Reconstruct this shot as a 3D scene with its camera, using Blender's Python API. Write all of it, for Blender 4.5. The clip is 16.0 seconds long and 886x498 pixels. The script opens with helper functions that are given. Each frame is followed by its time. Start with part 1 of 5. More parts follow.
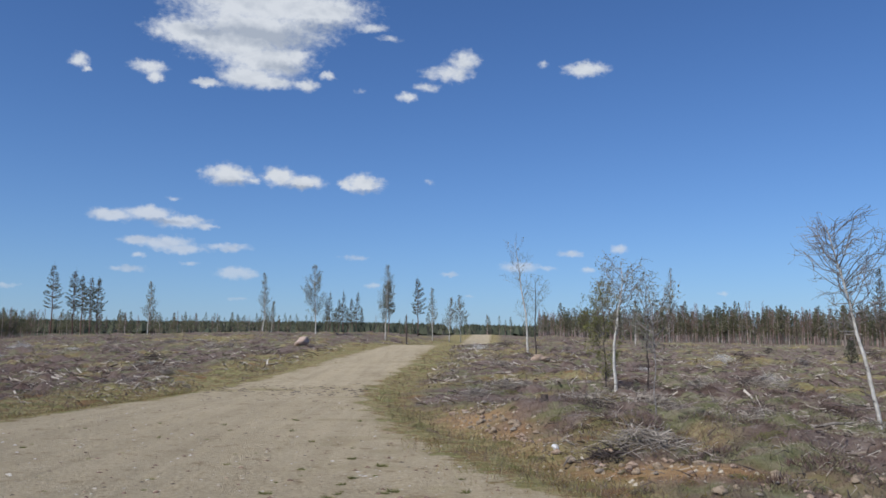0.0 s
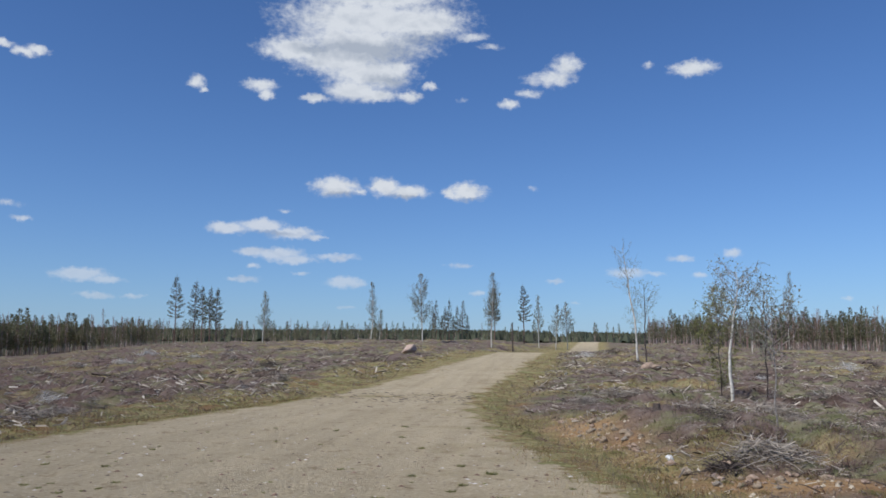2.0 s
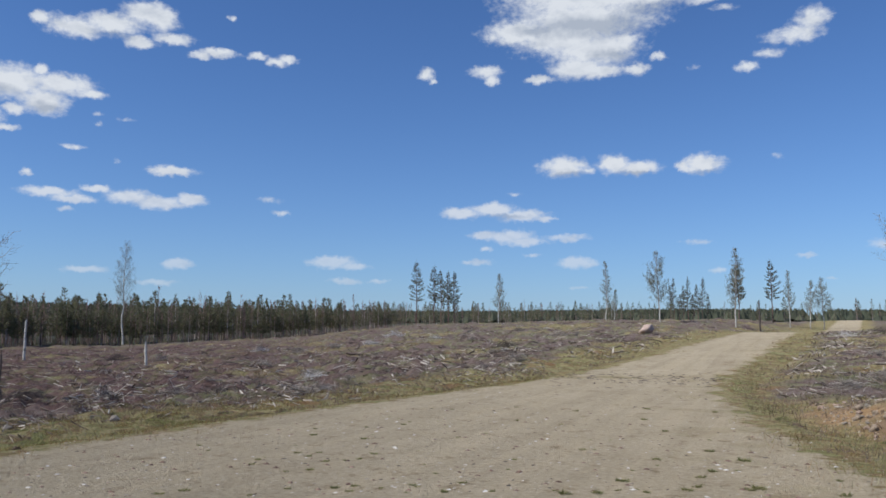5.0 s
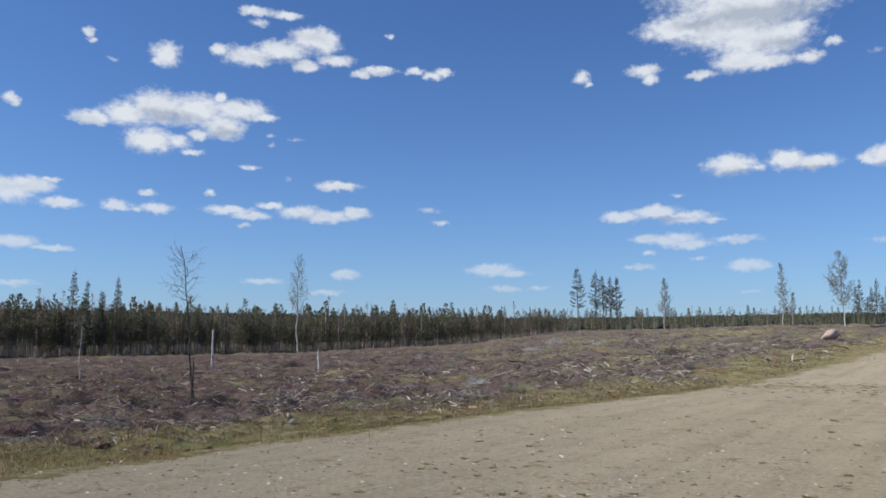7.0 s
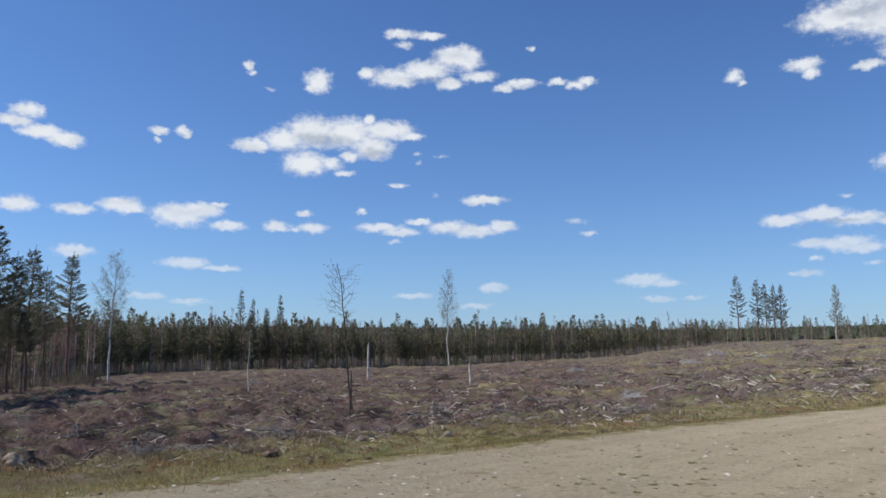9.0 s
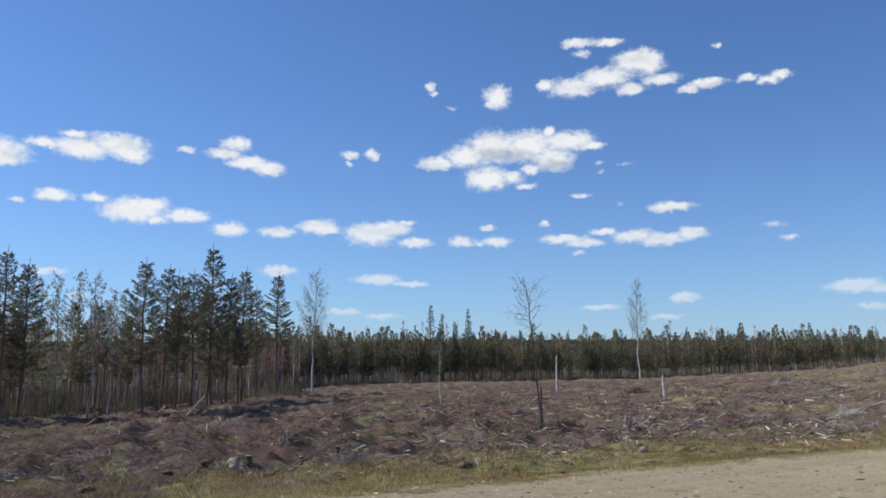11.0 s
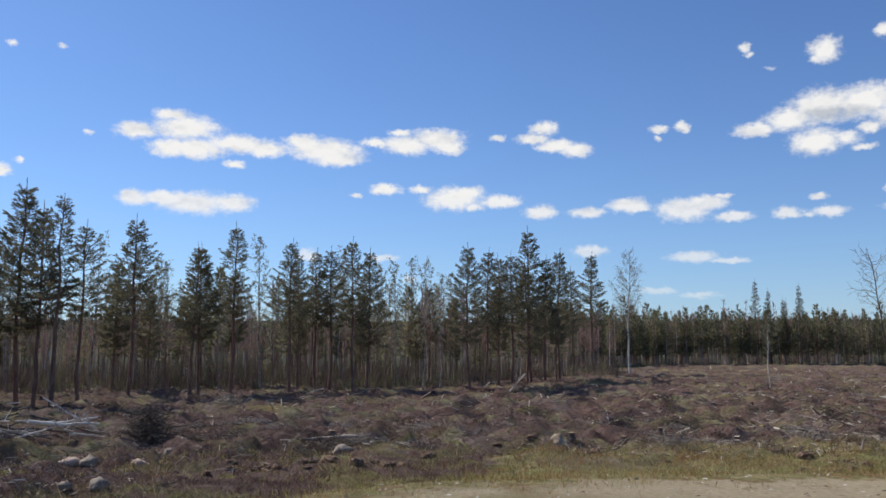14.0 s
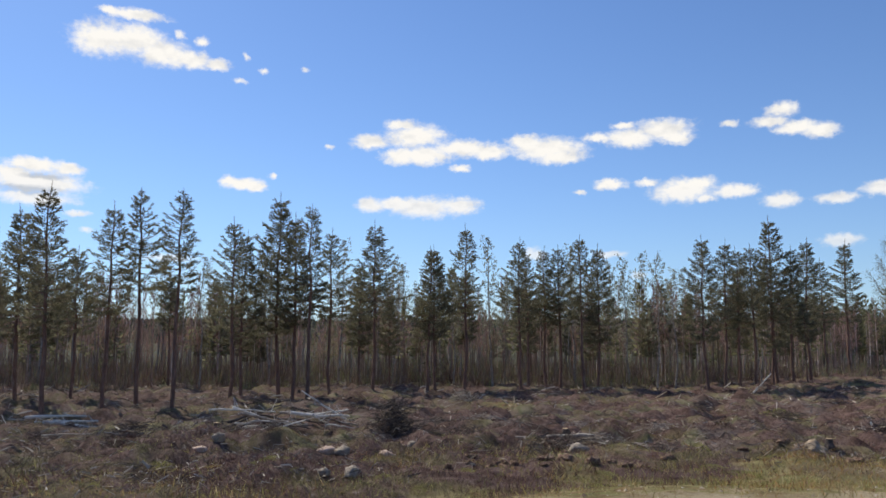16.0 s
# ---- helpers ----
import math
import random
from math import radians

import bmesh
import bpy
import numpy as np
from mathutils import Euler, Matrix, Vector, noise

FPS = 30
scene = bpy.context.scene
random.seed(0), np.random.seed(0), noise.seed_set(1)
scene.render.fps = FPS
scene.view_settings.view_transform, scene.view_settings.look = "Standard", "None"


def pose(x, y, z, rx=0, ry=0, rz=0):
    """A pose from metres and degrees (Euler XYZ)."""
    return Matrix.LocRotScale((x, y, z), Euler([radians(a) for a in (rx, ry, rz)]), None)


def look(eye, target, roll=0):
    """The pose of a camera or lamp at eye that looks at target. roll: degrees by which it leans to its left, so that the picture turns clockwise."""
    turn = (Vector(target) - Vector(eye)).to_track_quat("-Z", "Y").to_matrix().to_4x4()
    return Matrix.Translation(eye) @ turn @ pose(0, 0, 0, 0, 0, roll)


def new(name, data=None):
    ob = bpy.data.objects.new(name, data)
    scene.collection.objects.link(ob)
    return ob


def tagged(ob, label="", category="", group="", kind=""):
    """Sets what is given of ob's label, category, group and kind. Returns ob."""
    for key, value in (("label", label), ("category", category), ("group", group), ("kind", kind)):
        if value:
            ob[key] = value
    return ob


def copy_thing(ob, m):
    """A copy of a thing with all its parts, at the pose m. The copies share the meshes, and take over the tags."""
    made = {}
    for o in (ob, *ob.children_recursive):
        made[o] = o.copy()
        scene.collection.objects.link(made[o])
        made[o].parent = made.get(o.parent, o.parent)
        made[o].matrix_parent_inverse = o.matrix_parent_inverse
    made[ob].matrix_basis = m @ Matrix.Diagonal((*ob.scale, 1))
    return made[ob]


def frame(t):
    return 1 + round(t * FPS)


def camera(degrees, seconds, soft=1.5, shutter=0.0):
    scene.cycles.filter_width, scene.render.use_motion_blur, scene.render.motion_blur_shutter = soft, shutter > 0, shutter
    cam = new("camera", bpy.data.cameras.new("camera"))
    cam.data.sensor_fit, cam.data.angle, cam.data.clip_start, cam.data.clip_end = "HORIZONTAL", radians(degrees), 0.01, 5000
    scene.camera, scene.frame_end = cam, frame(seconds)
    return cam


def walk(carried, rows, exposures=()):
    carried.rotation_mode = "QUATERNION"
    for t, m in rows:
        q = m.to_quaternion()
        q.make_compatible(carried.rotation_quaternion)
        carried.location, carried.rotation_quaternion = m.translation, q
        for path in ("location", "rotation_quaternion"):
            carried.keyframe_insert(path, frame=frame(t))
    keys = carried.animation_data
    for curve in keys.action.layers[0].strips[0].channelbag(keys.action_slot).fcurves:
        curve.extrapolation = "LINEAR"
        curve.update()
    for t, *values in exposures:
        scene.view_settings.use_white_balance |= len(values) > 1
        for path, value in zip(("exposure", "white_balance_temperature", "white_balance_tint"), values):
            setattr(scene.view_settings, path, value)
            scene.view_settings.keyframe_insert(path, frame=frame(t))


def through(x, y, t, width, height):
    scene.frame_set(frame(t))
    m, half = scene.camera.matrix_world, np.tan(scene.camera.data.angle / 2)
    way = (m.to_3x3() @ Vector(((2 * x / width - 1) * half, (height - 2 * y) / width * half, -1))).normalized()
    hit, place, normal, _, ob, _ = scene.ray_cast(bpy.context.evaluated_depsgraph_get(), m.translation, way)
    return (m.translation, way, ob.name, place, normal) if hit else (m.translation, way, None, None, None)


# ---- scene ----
import itertools

# a hand-held camera turning on the spot, held a little in front of the body
cam = camera(58.5, 16.0, soft=1.6)
EYE, REACH = 1.6, 0.15
TURNS = [
    (0.0, -0.15, 6.78, 0.45),
    (0.5, 1.37, 6.70, 0.29),
    (1.0, 3.26, 6.72, 0.25),
    (1.5, 5.20, 6.90, 0.62),
    (2.0, 7.46, 7.26, 0.44),
    (2.5, 8.70, 6.90, 0.74),
    (3.0, 11.44, 6.86, 0.57),
    (3.5, 15.05, 6.72, 0.31),
    (4.0, 17.82, 6.04, -0.20),
    (4.2, 19.27, 5.92, -0.11),
    (6.3, 31.11, 5.69, -0.03),
    (6.5, 32.44, 5.65, -0.05),
    (7.0, 35.68, 6.31, -0.15),
    (7.5, 38.41, 6.73, -0.55),
    (8.0, 41.29, 7.43, -0.25),
    (8.5, 43.71, 7.48, -0.03),
    (8.7, 44.72, 7.38, -0.23),
    (10.8, 58.38, 8.14, -0.65),
    (11.0, 59.75, 8.32, -0.63),
    (11.5, 62.95, 8.44, -0.39),
    (12.0, 66.55, 8.18, -0.31),
    (12.5, 70.05, 7.74, 0.64),
    (13.0, 74.30, 7.47, -0.07),
    (13.5, 77.91, 7.17, -0.41),
    (14.0, 82.19, 6.99, 0.03),
    (14.5, 86.08, 6.84, -0.59),
    (15.0, 90.15, 6.85, -0.81),
    (15.5, 94.46, 6.88, -0.62),
    (16.0, 98.54, 6.85, 0.02),
]


def held(yaw, pitch, roll):
    a = radians(yaw)
    return pose(-REACH * math.sin(a), REACH * (math.cos(a) - 1), EYE, 0, 0, yaw) @ pose(0, 0, 0, 90 + pitch) @ pose(0, 0, 0, 0, 0, roll)


walk(cam, [(t, held(yaw, pitch, roll)) for t, yaw, pitch, roll in TURNS],
     exposures=[(0.0, -0.23, 6020, 10), (4.0, -0.16, 6040, 10), (8.0, -0.03, 6120, 10), (11.5, 0.13, 6400, 9), (14.0, 0.14, 6700, 10), (16.0, 0.25, 7020, 10)])


# ---- sky, clouds and sun ----
SUN_AZ, SUN_EL = 136.0, 45.0     # bearing to the left of +y, and height
world = bpy.data.worlds.new("sky")
scene.world = world
world.use_nodes = True
wt = world.node_tree
wt.nodes.clear()


def wmath(op, a, b=None, c=None):
    n = wt.nodes.new("ShaderNodeMath")
    n.operation = op
    for i, v in enumerate((a, b, c)):
        if v is None:
            continue
        if isinstance(v, (int, float)):
            n.inputs[i].default_value = v
        else:
            wt.links.new(v, n.inputs[i])
    return n.outputs[0]


sky = wt.nodes.new("ShaderNodeTexSky")
sky.sky_type, sky.sun_disc = "NISHITA", False
sky.sun_elevation, sky.sun_rotation = radians(SUN_EL), radians(-SUN_AZ)
sky.altitude, sky.air_density, sky.dust_density, sky.ozone_density = 100, 1.0, 0.2, 4.0
coord = wt.nodes.new("ShaderNodeTexCoord")
split = wt.nodes.new("ShaderNodeSeparateXYZ")
wt.links.new(coord.outputs["Generated"], split.inputs[0])
minus_x = wmath("MULTIPLY", split.outputs[0], -1.0)
bearing = wmath("MULTIPLY", wmath("ARCTAN2", minus_x, split.outputs[1]), 57.29578)
height = wmath("MULTIPLY", wmath("ARCSINE", split.outputs[2]), 57.29578)
place = wt.nodes.new("ShaderNodeCombineXYZ")
wt.links.new(bearing, place.inputs[0])
wt.links.new(height, place.inputs[1])


def wnoise(scale, detail, rough, stretch=(1, 1, 1), shift=(0, 0, 0)):
    m = wt.nodes.new("ShaderNodeMapping")
    m.inputs["Location"].default_value = shift
    m.inputs["Scale"].default_value = stretch
    wt.links.new(place.outputs[0], m.inputs["Vector"])
    n = wt.nodes.new("ShaderNodeTexNoise")
    n.inputs["Scale"].default_value, n.inputs["Detail"].default_value, n.inputs["Roughness"].default_value = scale, detail, rough
    wt.links.new(m.outputs[0], n.inputs["Vector"])
    return n


lumps = wnoise(0.75, 3, 0.5, (0.85, 1.15, 1))
fine = wnoise(2.4, 4, 0.6, (0.8, 1.2, 1))
shade_noise = wnoise(0.55, 4, 0.5, (0.8, 1.2, 1))
above = wnoise(0.55, 4, 0.5, (0.8, 1.2, 1), (0, 0.5, 0))     # the same billows a little higher: tops catch the light
# a small swirl of the outlines
swirl = wnoise(1.6, 3, 0.55)
swirled = wt.nodes.new("ShaderNodeVectorMath")
swirled.operation = "MULTIPLY_ADD"
swirled.inputs[1].default_value, swirled.inputs[2].default_value = (0.9, 0.55, 0), (-0.45, -0.275, 0)
wt.links.new(swirl.outputs["Color"], swirled.inputs[0])
bent = wt.nodes.new("ShaderNodeVectorMath")
bent.operation = "ADD"
wt.links.new(place.outputs[0], bent.inputs[0])
wt.links.new(swirled.outputs[0], bent.inputs[1])
puff_near, grey_near = [None], [None]


def puff(az, el, half_width, half_height, thin=0.0, into=puff_near):
    """One lobe of a cloud at that bearing and height, in degrees; thin: how much of the sky shows through."""
    away = wt.nodes.new("ShaderNodeVectorMath")
    away.operation = "MULTIPLY_ADD"
    away.inputs[1].default_value = (1 / half_width, 1 / half_height, 0)
    away.inputs[2].default_value = (-az / half_width, -el / half_height, 1.25 * thin)
    wt.links.new(bent.outputs[0], away.inputs[0])
    r = wt.nodes.new("ShaderNodeVectorMath")
    r.operation = "LENGTH"
    wt.links.new(away.outputs[0], r.inputs[0])
    into[0] = r.outputs["Value"] if into[0] is None else wmath("SMOOTH_MIN", into[0], r.outputs["Value"], 0.3)


puff(13.9, 21.60, 5.60, 1.85)
puff(13.2, 23.23, 7.06, 1.65)
puff(9.5, 23.16, 4.15, 1.48)
puff(18.6, 20.99, 2.86, 1.02)
puff(15.1, 20.64, 4.35, 1.41)
puff(13.0, 19.58, 3.53, 1.36)
puff(14.2, 18.45, 2.30, 0.84)
puff(10.8, 20.05, 1.10, 0.72)
puff(13.0, 18.17, 2.48, 0.54)
puff(12.8, 25.08, 6.50, 1.62)
puff(5.5, 22.25, 1.60, 0.38, 0.50)
puff(4.0, 21.62, 1.27, 0.27, 0.60)
puff(25.4, 18.26, 0.69, 0.50, 0.20)
puff(25.0, 17.70, 0.38, 0.25, 0.50)
puff(20.9, 18.39, 1.47, 0.48, 0.30)
puff(20.6, 17.80, 0.59, 0.44, 0.20)
puff(17.1, 17.73, 1.08, 0.34, 0.20)
puff(10.1, 18.09, 1.06, 0.46, 0.20)
puff(8.5, 18.84, 0.70, 0.31, 0.30)
puff(6.0, 17.91, 0.83, 0.27, 0.75)
puff(2.6, 17.62, 0.84, 0.43, 0.20)
puff(0.5, 19.22, 1.69, 0.51, 0.60)
puff(-1.6, 20.17, 1.27, 0.81, 0.25)
puff(-0.7, 19.31, 1.78, 0.70, 0.30)
puff(1.2, 18.31, 1.27, 0.39, 0.55)
puff(-10.6, 19.35, 1.76, 0.54, 0.10)
puff(-7.5, 19.83, 0.54, 0.35, 0.60)
puff(15.3, 11.58, 1.93, 0.78)
puff(13.5, 11.29, 0.63, 0.28, 0.50)
puff(11.8, 11.70, 1.28, 0.72)
puff(10.1, 11.38, 1.61, 0.56)
puff(5.7, 11.37, 1.56, 0.73)
puff(7.0, 11.29, 0.61, 0.44, 0.30)
puff(0.9, 11.63, 0.67, 0.28, 0.75)
puff(18.9, 9.71, 0.74, 0.23, 0.65)
puff(22.9, 8.37, 1.58, 0.49)
puff(20.4, 8.61, 1.74, 0.54)
puff(18.4, 8.19, 2.01, 0.47)
puff(16.7, 7.89, 0.95, 0.23, 0.30)
puff(21.1, 6.81, 1.15, 0.34)
puff(19.4, 6.67, 2.12, 0.50)
puff(18.3, 6.33, 2.04, 0.39, 0.20)
puff(15.3, 6.54, 1.99, 0.32, 0.45)
puff(21.0, 5.86, 0.54, 0.23, 0.30)
puff(21.6, 4.84, 1.49, 0.27, 0.40)
puff(17.6, 5.31, 0.67, 0.19, 0.50)
puff(14.5, 4.74, 1.57, 0.47)
puff(6.2, 6.08, 1.38, 0.24, 0.55)
puff(-9.4, 6.40, 1.04, 0.32, 0.20)
puff(-12.8, 6.68, 0.75, 0.36, 0.40)
puff(-5.7, 5.45, 1.55, 0.45, 0.30)
puff(-7.6, 5.40, 0.97, 0.20, 0.50)
puff(-10.6, 5.26, 0.60, 0.24, 0.40)
puff(-0.6, 4.94, 0.90, 0.20, 0.40)
puff(4.9, 4.07, 0.57, 0.24, 0.30)
puff(14.4, 2.97, 1.07, 0.16, 0.40)
puff(28.8, 3.43, 0.82, 0.18, 0.40)
puff(-19.7, 3.50, 0.47, 0.19, 0.40)
puff(-2.1, 3.36, 0.57, 0.16, 0.50)
puff(49.4, 22.49, 1.37, 0.44, 0.20)
puff(47.3, 22.35, 1.55, 0.33, 0.35)
puff(49.2, 21.70, 0.97, 0.33, 0.50)
puff(52.0, 19.74, 0.70, 0.45)
puff(49.9, 19.47, 2.07, 0.71)
puff(47.5, 20.02, 2.11, 0.79)
puff(45.3, 20.98, 1.90, 0.79)
puff(44.4, 20.76, 1.33, 0.87)
puff(45.8, 19.05, 1.15, 0.46)
puff(43.6, 19.54, 1.49, 0.42)
puff(41.7, 18.68, 1.00, 0.31, 0.40)
puff(40.4, 18.94, 1.43, 0.35, 0.20)
puff(37.7, 18.95, 0.93, 0.27, 0.30)
puff(36.4, 18.64, 0.93, 0.39, 0.25)
puff(35.7, 18.91, 0.80, 0.35, 0.20)
puff(55.5, 19.13, 1.12, 0.84, 0.10)
puff(56.1, 18.59, 0.67, 0.40, 0.50)
puff(60.6, 19.93, 0.52, 0.32, 0.40)
puff(60.3, 19.43, 0.35, 0.25, 0.40)
puff(59.0, 18.43, 0.64, 0.22, 0.65)
puff(64.8, 14.98, 0.48, 0.38, 0.25)
puff(39.6, 21.31, 0.42, 0.27, 0.50)
puff(60.0, 14.48, 1.74, 0.51)
puff(57.9, 14.99, 1.87, 0.85)
puff(55.9, 15.56, 2.29, 1.23)
puff(53.3, 15.59, 2.36, 1.14)
puff(50.6, 15.79, 2.43, 0.77)
puff(48.6, 15.41, 0.96, 0.35)
puff(51.8, 16.59, 0.50, 0.42, 0.20)
puff(56.4, 13.33, 1.83, 0.91)
puff(51.5, 14.57, 1.63, 0.96)
puff(53.2, 13.88, 0.76, 0.42)
puff(53.6, 12.70, 0.83, 0.27, 0.30)
puff(54.7, 13.38, 1.12, 0.53, 0.30)
puff(48.2, 14.18, 0.44, 0.24, 0.60)
puff(48.2, 13.55, 0.36, 0.24, 0.70)
puff(46.4, 13.95, 0.89, 0.24, 0.70)
puff(49.7, 11.90, 0.94, 0.24, 0.45)
puff(43.3, 10.77, 1.80, 0.40)
puff(46.9, 11.23, 0.40, 0.32, 0.70)
puff(56.4, 9.79, 0.62, 0.27, 0.30)
puff(58.4, 8.87, 0.99, 0.45)
puff(55.8, 8.79, 1.24, 0.42)
puff(57.1, 8.64, 0.72, 0.23, 0.40)
puff(52.3, 9.97, 0.42, 0.31, 0.50)
puff(51.0, 8.85, 2.00, 0.35, 0.10)
puff(49.6, 8.51, 1.71, 0.32, 0.20)
puff(48.1, 9.27, 1.15, 0.28, 0.20)
puff(46.1, 8.85, 1.60, 0.56)
puff(44.1, 8.57, 2.10, 0.49)
puff(42.0, 8.89, 1.14, 0.45)
puff(50.0, 7.78, 0.58, 0.24, 0.50)
puff(32.2, 4.90, 1.80, 0.37, 0.10)
puff(30.7, 4.48, 1.47, 0.29, 0.30)
puff(31.4, 3.47, 1.18, 0.24, 0.40)
puff(48.7, 3.91, 1.28, 0.24, 0.30)
puff(42.8, 4.41, 1.01, 0.37, 0.20)
puff(44.0, 3.11, 1.28, 0.24, 0.40)
puff(35.8, 8.19, 0.70, 0.25, 0.40)
puff(36.7, 9.09, 1.24, 0.33, 0.65)
puff(84.9, 14.45, 1.87, 0.77)
puff(82.6, 14.82, 2.22, 0.86)
puff(81.7, 14.27, 1.31, 0.53)
puff(85.4, 15.27, 1.03, 0.33, 0.20)
puff(78.1, 14.92, 0.68, 0.35, 0.30)
puff(74.7, 15.53, 1.14, 0.51, 0.10)
puff(75.6, 14.81, 1.40, 0.43)
puff(73.9, 14.28, 1.66, 0.51)
puff(72.5, 13.99, 1.32, 0.59)
puff(66.5, 15.05, 0.71, 0.36, 0.20)
puff(65.0, 15.12, 0.58, 0.40, 0.30)
puff(66.6, 14.45, 0.33, 0.24, 0.50)
puff(88.5, 10.78, 0.48, 0.22, 0.30)
puff(86.4, 11.25, 1.27, 0.44)
puff(83.8, 11.28, 0.91, 0.30, 0.20)
puff(81.5, 10.60, 2.37, 0.95)
puff(80.4, 11.04, 1.17, 0.54)
puff(78.0, 10.36, 1.73, 0.51)
puff(80.0, 9.99, 0.92, 0.31)
puff(75.1, 9.58, 1.39, 0.55, 0.10)
puff(71.7, 9.47, 1.35, 0.40, 0.10)
puff(68.8, 9.89, 1.62, 0.57)
puff(68.3, 9.66, 1.01, 0.32)
puff(65.1, 9.40, 2.06, 0.86)
puff(63.6, 9.81, 1.65, 0.57)
puff(61.8, 8.79, 1.32, 0.41)
puff(62.4, 10.26, 0.75, 0.20, 0.40)
puff(71.7, 6.71, 1.34, 0.48)
puff(64.5, 6.14, 1.72, 0.41)
puff(62.2, 5.81, 1.64, 0.24, 0.30)
puff(86.4, 6.30, 1.19, 0.29, 0.10)
puff(84.5, 4.81, 0.74, 0.30, 0.20)
puff(67.1, 3.84, 1.61, 0.28, 0.30)
puff(64.2, 3.50, 1.62, 0.24, 0.30)
puff(42.7, 4.45, 1.16, 0.35)
puff(48.5, 3.87, 1.38, 0.24, 0.10)
puff(44.0, 3.12, 1.59, 0.23, 0.30)
puff(32.3, 4.74, 1.87, 0.43)
puff(31.1, 3.42, 1.13, 0.25, 0.20)
puff(101.6, 15.74, 1.27, 0.44)
puff(100.5, 14.92, 2.58, 0.93)
puff(103.9, 14.47, 1.57, 0.58)
puff(101.7, 13.51, 1.48, 0.74)
puff(99.9, 13.59, 2.59, 0.75)
puff(97.0, 14.09, 2.70, 0.69)
puff(95.1, 13.84, 1.61, 0.66)
puff(97.3, 12.65, 0.86, 0.31, 0.10)
puff(92.4, 14.39, 1.57, 0.66)
puff(90.8, 13.96, 3.10, 0.87)
puff(90.0, 13.32, 2.08, 0.55)
puff(87.2, 14.58, 1.14, 0.40, 0.20)
puff(103.8, 10.00, 1.21, 0.59)
puff(101.9, 10.06, 1.81, 0.56)
puff(99.8, 9.82, 2.58, 0.87)
puff(97.2, 9.96, 1.70, 0.69)
puff(106.7, 14.07, 0.36, 0.18, 0.60)
puff(91.9, 6.42, 1.01, 0.56, 0.20)
puff(86.5, 6.34, 1.29, 0.24, 0.20)
puff(84.6, 4.77, 0.81, 0.28, 0.40)
puff(120.6, 21.84, 2.27, 0.42)
puff(122.3, 21.88, 0.79, 0.35)
puff(122.7, 20.01, 2.27, 1.24)
puff(120.6, 20.24, 2.27, 1.08)
puff(118.7, 19.56, 2.32, 0.95)
puff(116.9, 19.38, 1.60, 0.67)
puff(116.1, 20.58, 0.58, 0.41, 0.30)
puff(115.0, 19.20, 1.01, 0.45)
puff(117.6, 20.97, 0.42, 0.40, 0.40)
puff(113.0, 19.93, 0.36, 0.34, 0.50)
puff(113.4, 18.20, 0.59, 0.27, 0.45)
puff(111.7, 19.01, 0.52, 0.23, 0.40)
puff(108.8, 19.32, 0.37, 0.27, 0.50)
puff(126.4, 11.46, 2.02, 0.54)
puff(124.3, 11.37, 1.22, 0.51)
puff(126.0, 10.31, 3.18, 0.91)
puff(126.2, 9.37, 2.67, 0.54)
puff(127.3, 10.72, 1.67, 0.89)
puff(123.6, 8.55, 0.88, 0.26, 0.10)
puff(123.1, 7.49, 0.51, 0.19, 0.30)
puff(113.0, 11.19, 1.64, 0.51)
puff(113.9, 11.37, 0.77, 0.43)
puff(112.0, 11.00, 0.87, 0.32)
puff(110.9, 11.80, 0.40, 0.24, 0.30)
puff(117.7, 5.85, 1.91, 0.27, 0.10)
puff(106.9, 14.03, 0.37, 0.20, 0.50)
puff(130.1, 10.08, 2.12, 1.22)
# greyer undersides of the thick clouds
puff(13.1, 21.16, 5.03, 0.75, into=grey_near)
puff(11.6, 19.23, 1.83, 0.53, into=grey_near)
puff(17.1, 21.13, 1.94, 0.44, into=grey_near)
puff(9.0, 22.06, 2.49, 0.53, into=grey_near)
puff(14.9, 10.98, 1.55, 0.28, into=grey_near)
puff(10.5, 10.92, 1.69, 0.24, into=grey_near)
puff(5.6, 10.77, 1.32, 0.24, into=grey_near)
puff(20.2, 8.09, 2.18, 0.23, into=grey_near)
puff(55.2, 15.06, 2.24, 0.45, into=grey_near)
puff(51.3, 14.16, 1.16, 0.39, into=grey_near)
puff(47.5, 19.33, 1.82, 0.27, into=grey_near)
puff(126.6, 9.88, 2.43, 0.29, into=grey_near)
puff(125.8, 10.79, 1.48, 0.22, into=grey_near)
body = wmath("SUBTRACT", 1.1, puff_near[0])
body = wmath("ADD", body, wmath("MULTIPLY", wmath("SUBTRACT", lumps.outputs["Fac"], 0.5), 0.6))
body = wmath("ADD", body, wmath("MULTIPLY", wmath("SUBTRACT", fine.outputs["Fac"], 0.5), 0.75))
cover = wt.nodes.new("ShaderNodeMapRange")
cover.interpolation_type = "SMOOTHSTEP"
wt.links.new(body, cover.inputs["Value"])
cover.inputs["From Min"].default_value, cover.inputs["From Max"].default_value = -0.1, 0.72
tone = wt.nodes.new("ShaderNodeValToRGB")
tone.color_ramp.elements[0].position, tone.color_ramp.elements[0].color = 0.25, (0.8, 0.81, 0.82, 1)
tone.color_ramp.elements[1].position, tone.color_ramp.elements[1].color = 1.0, (0.47, 0.51, 0.575, 1)
grey = wmath("MULTIPLY", wmath("MAXIMUM", wmath("SUBTRACT", 1.25, grey_near[0]), 0.0), 0.85)
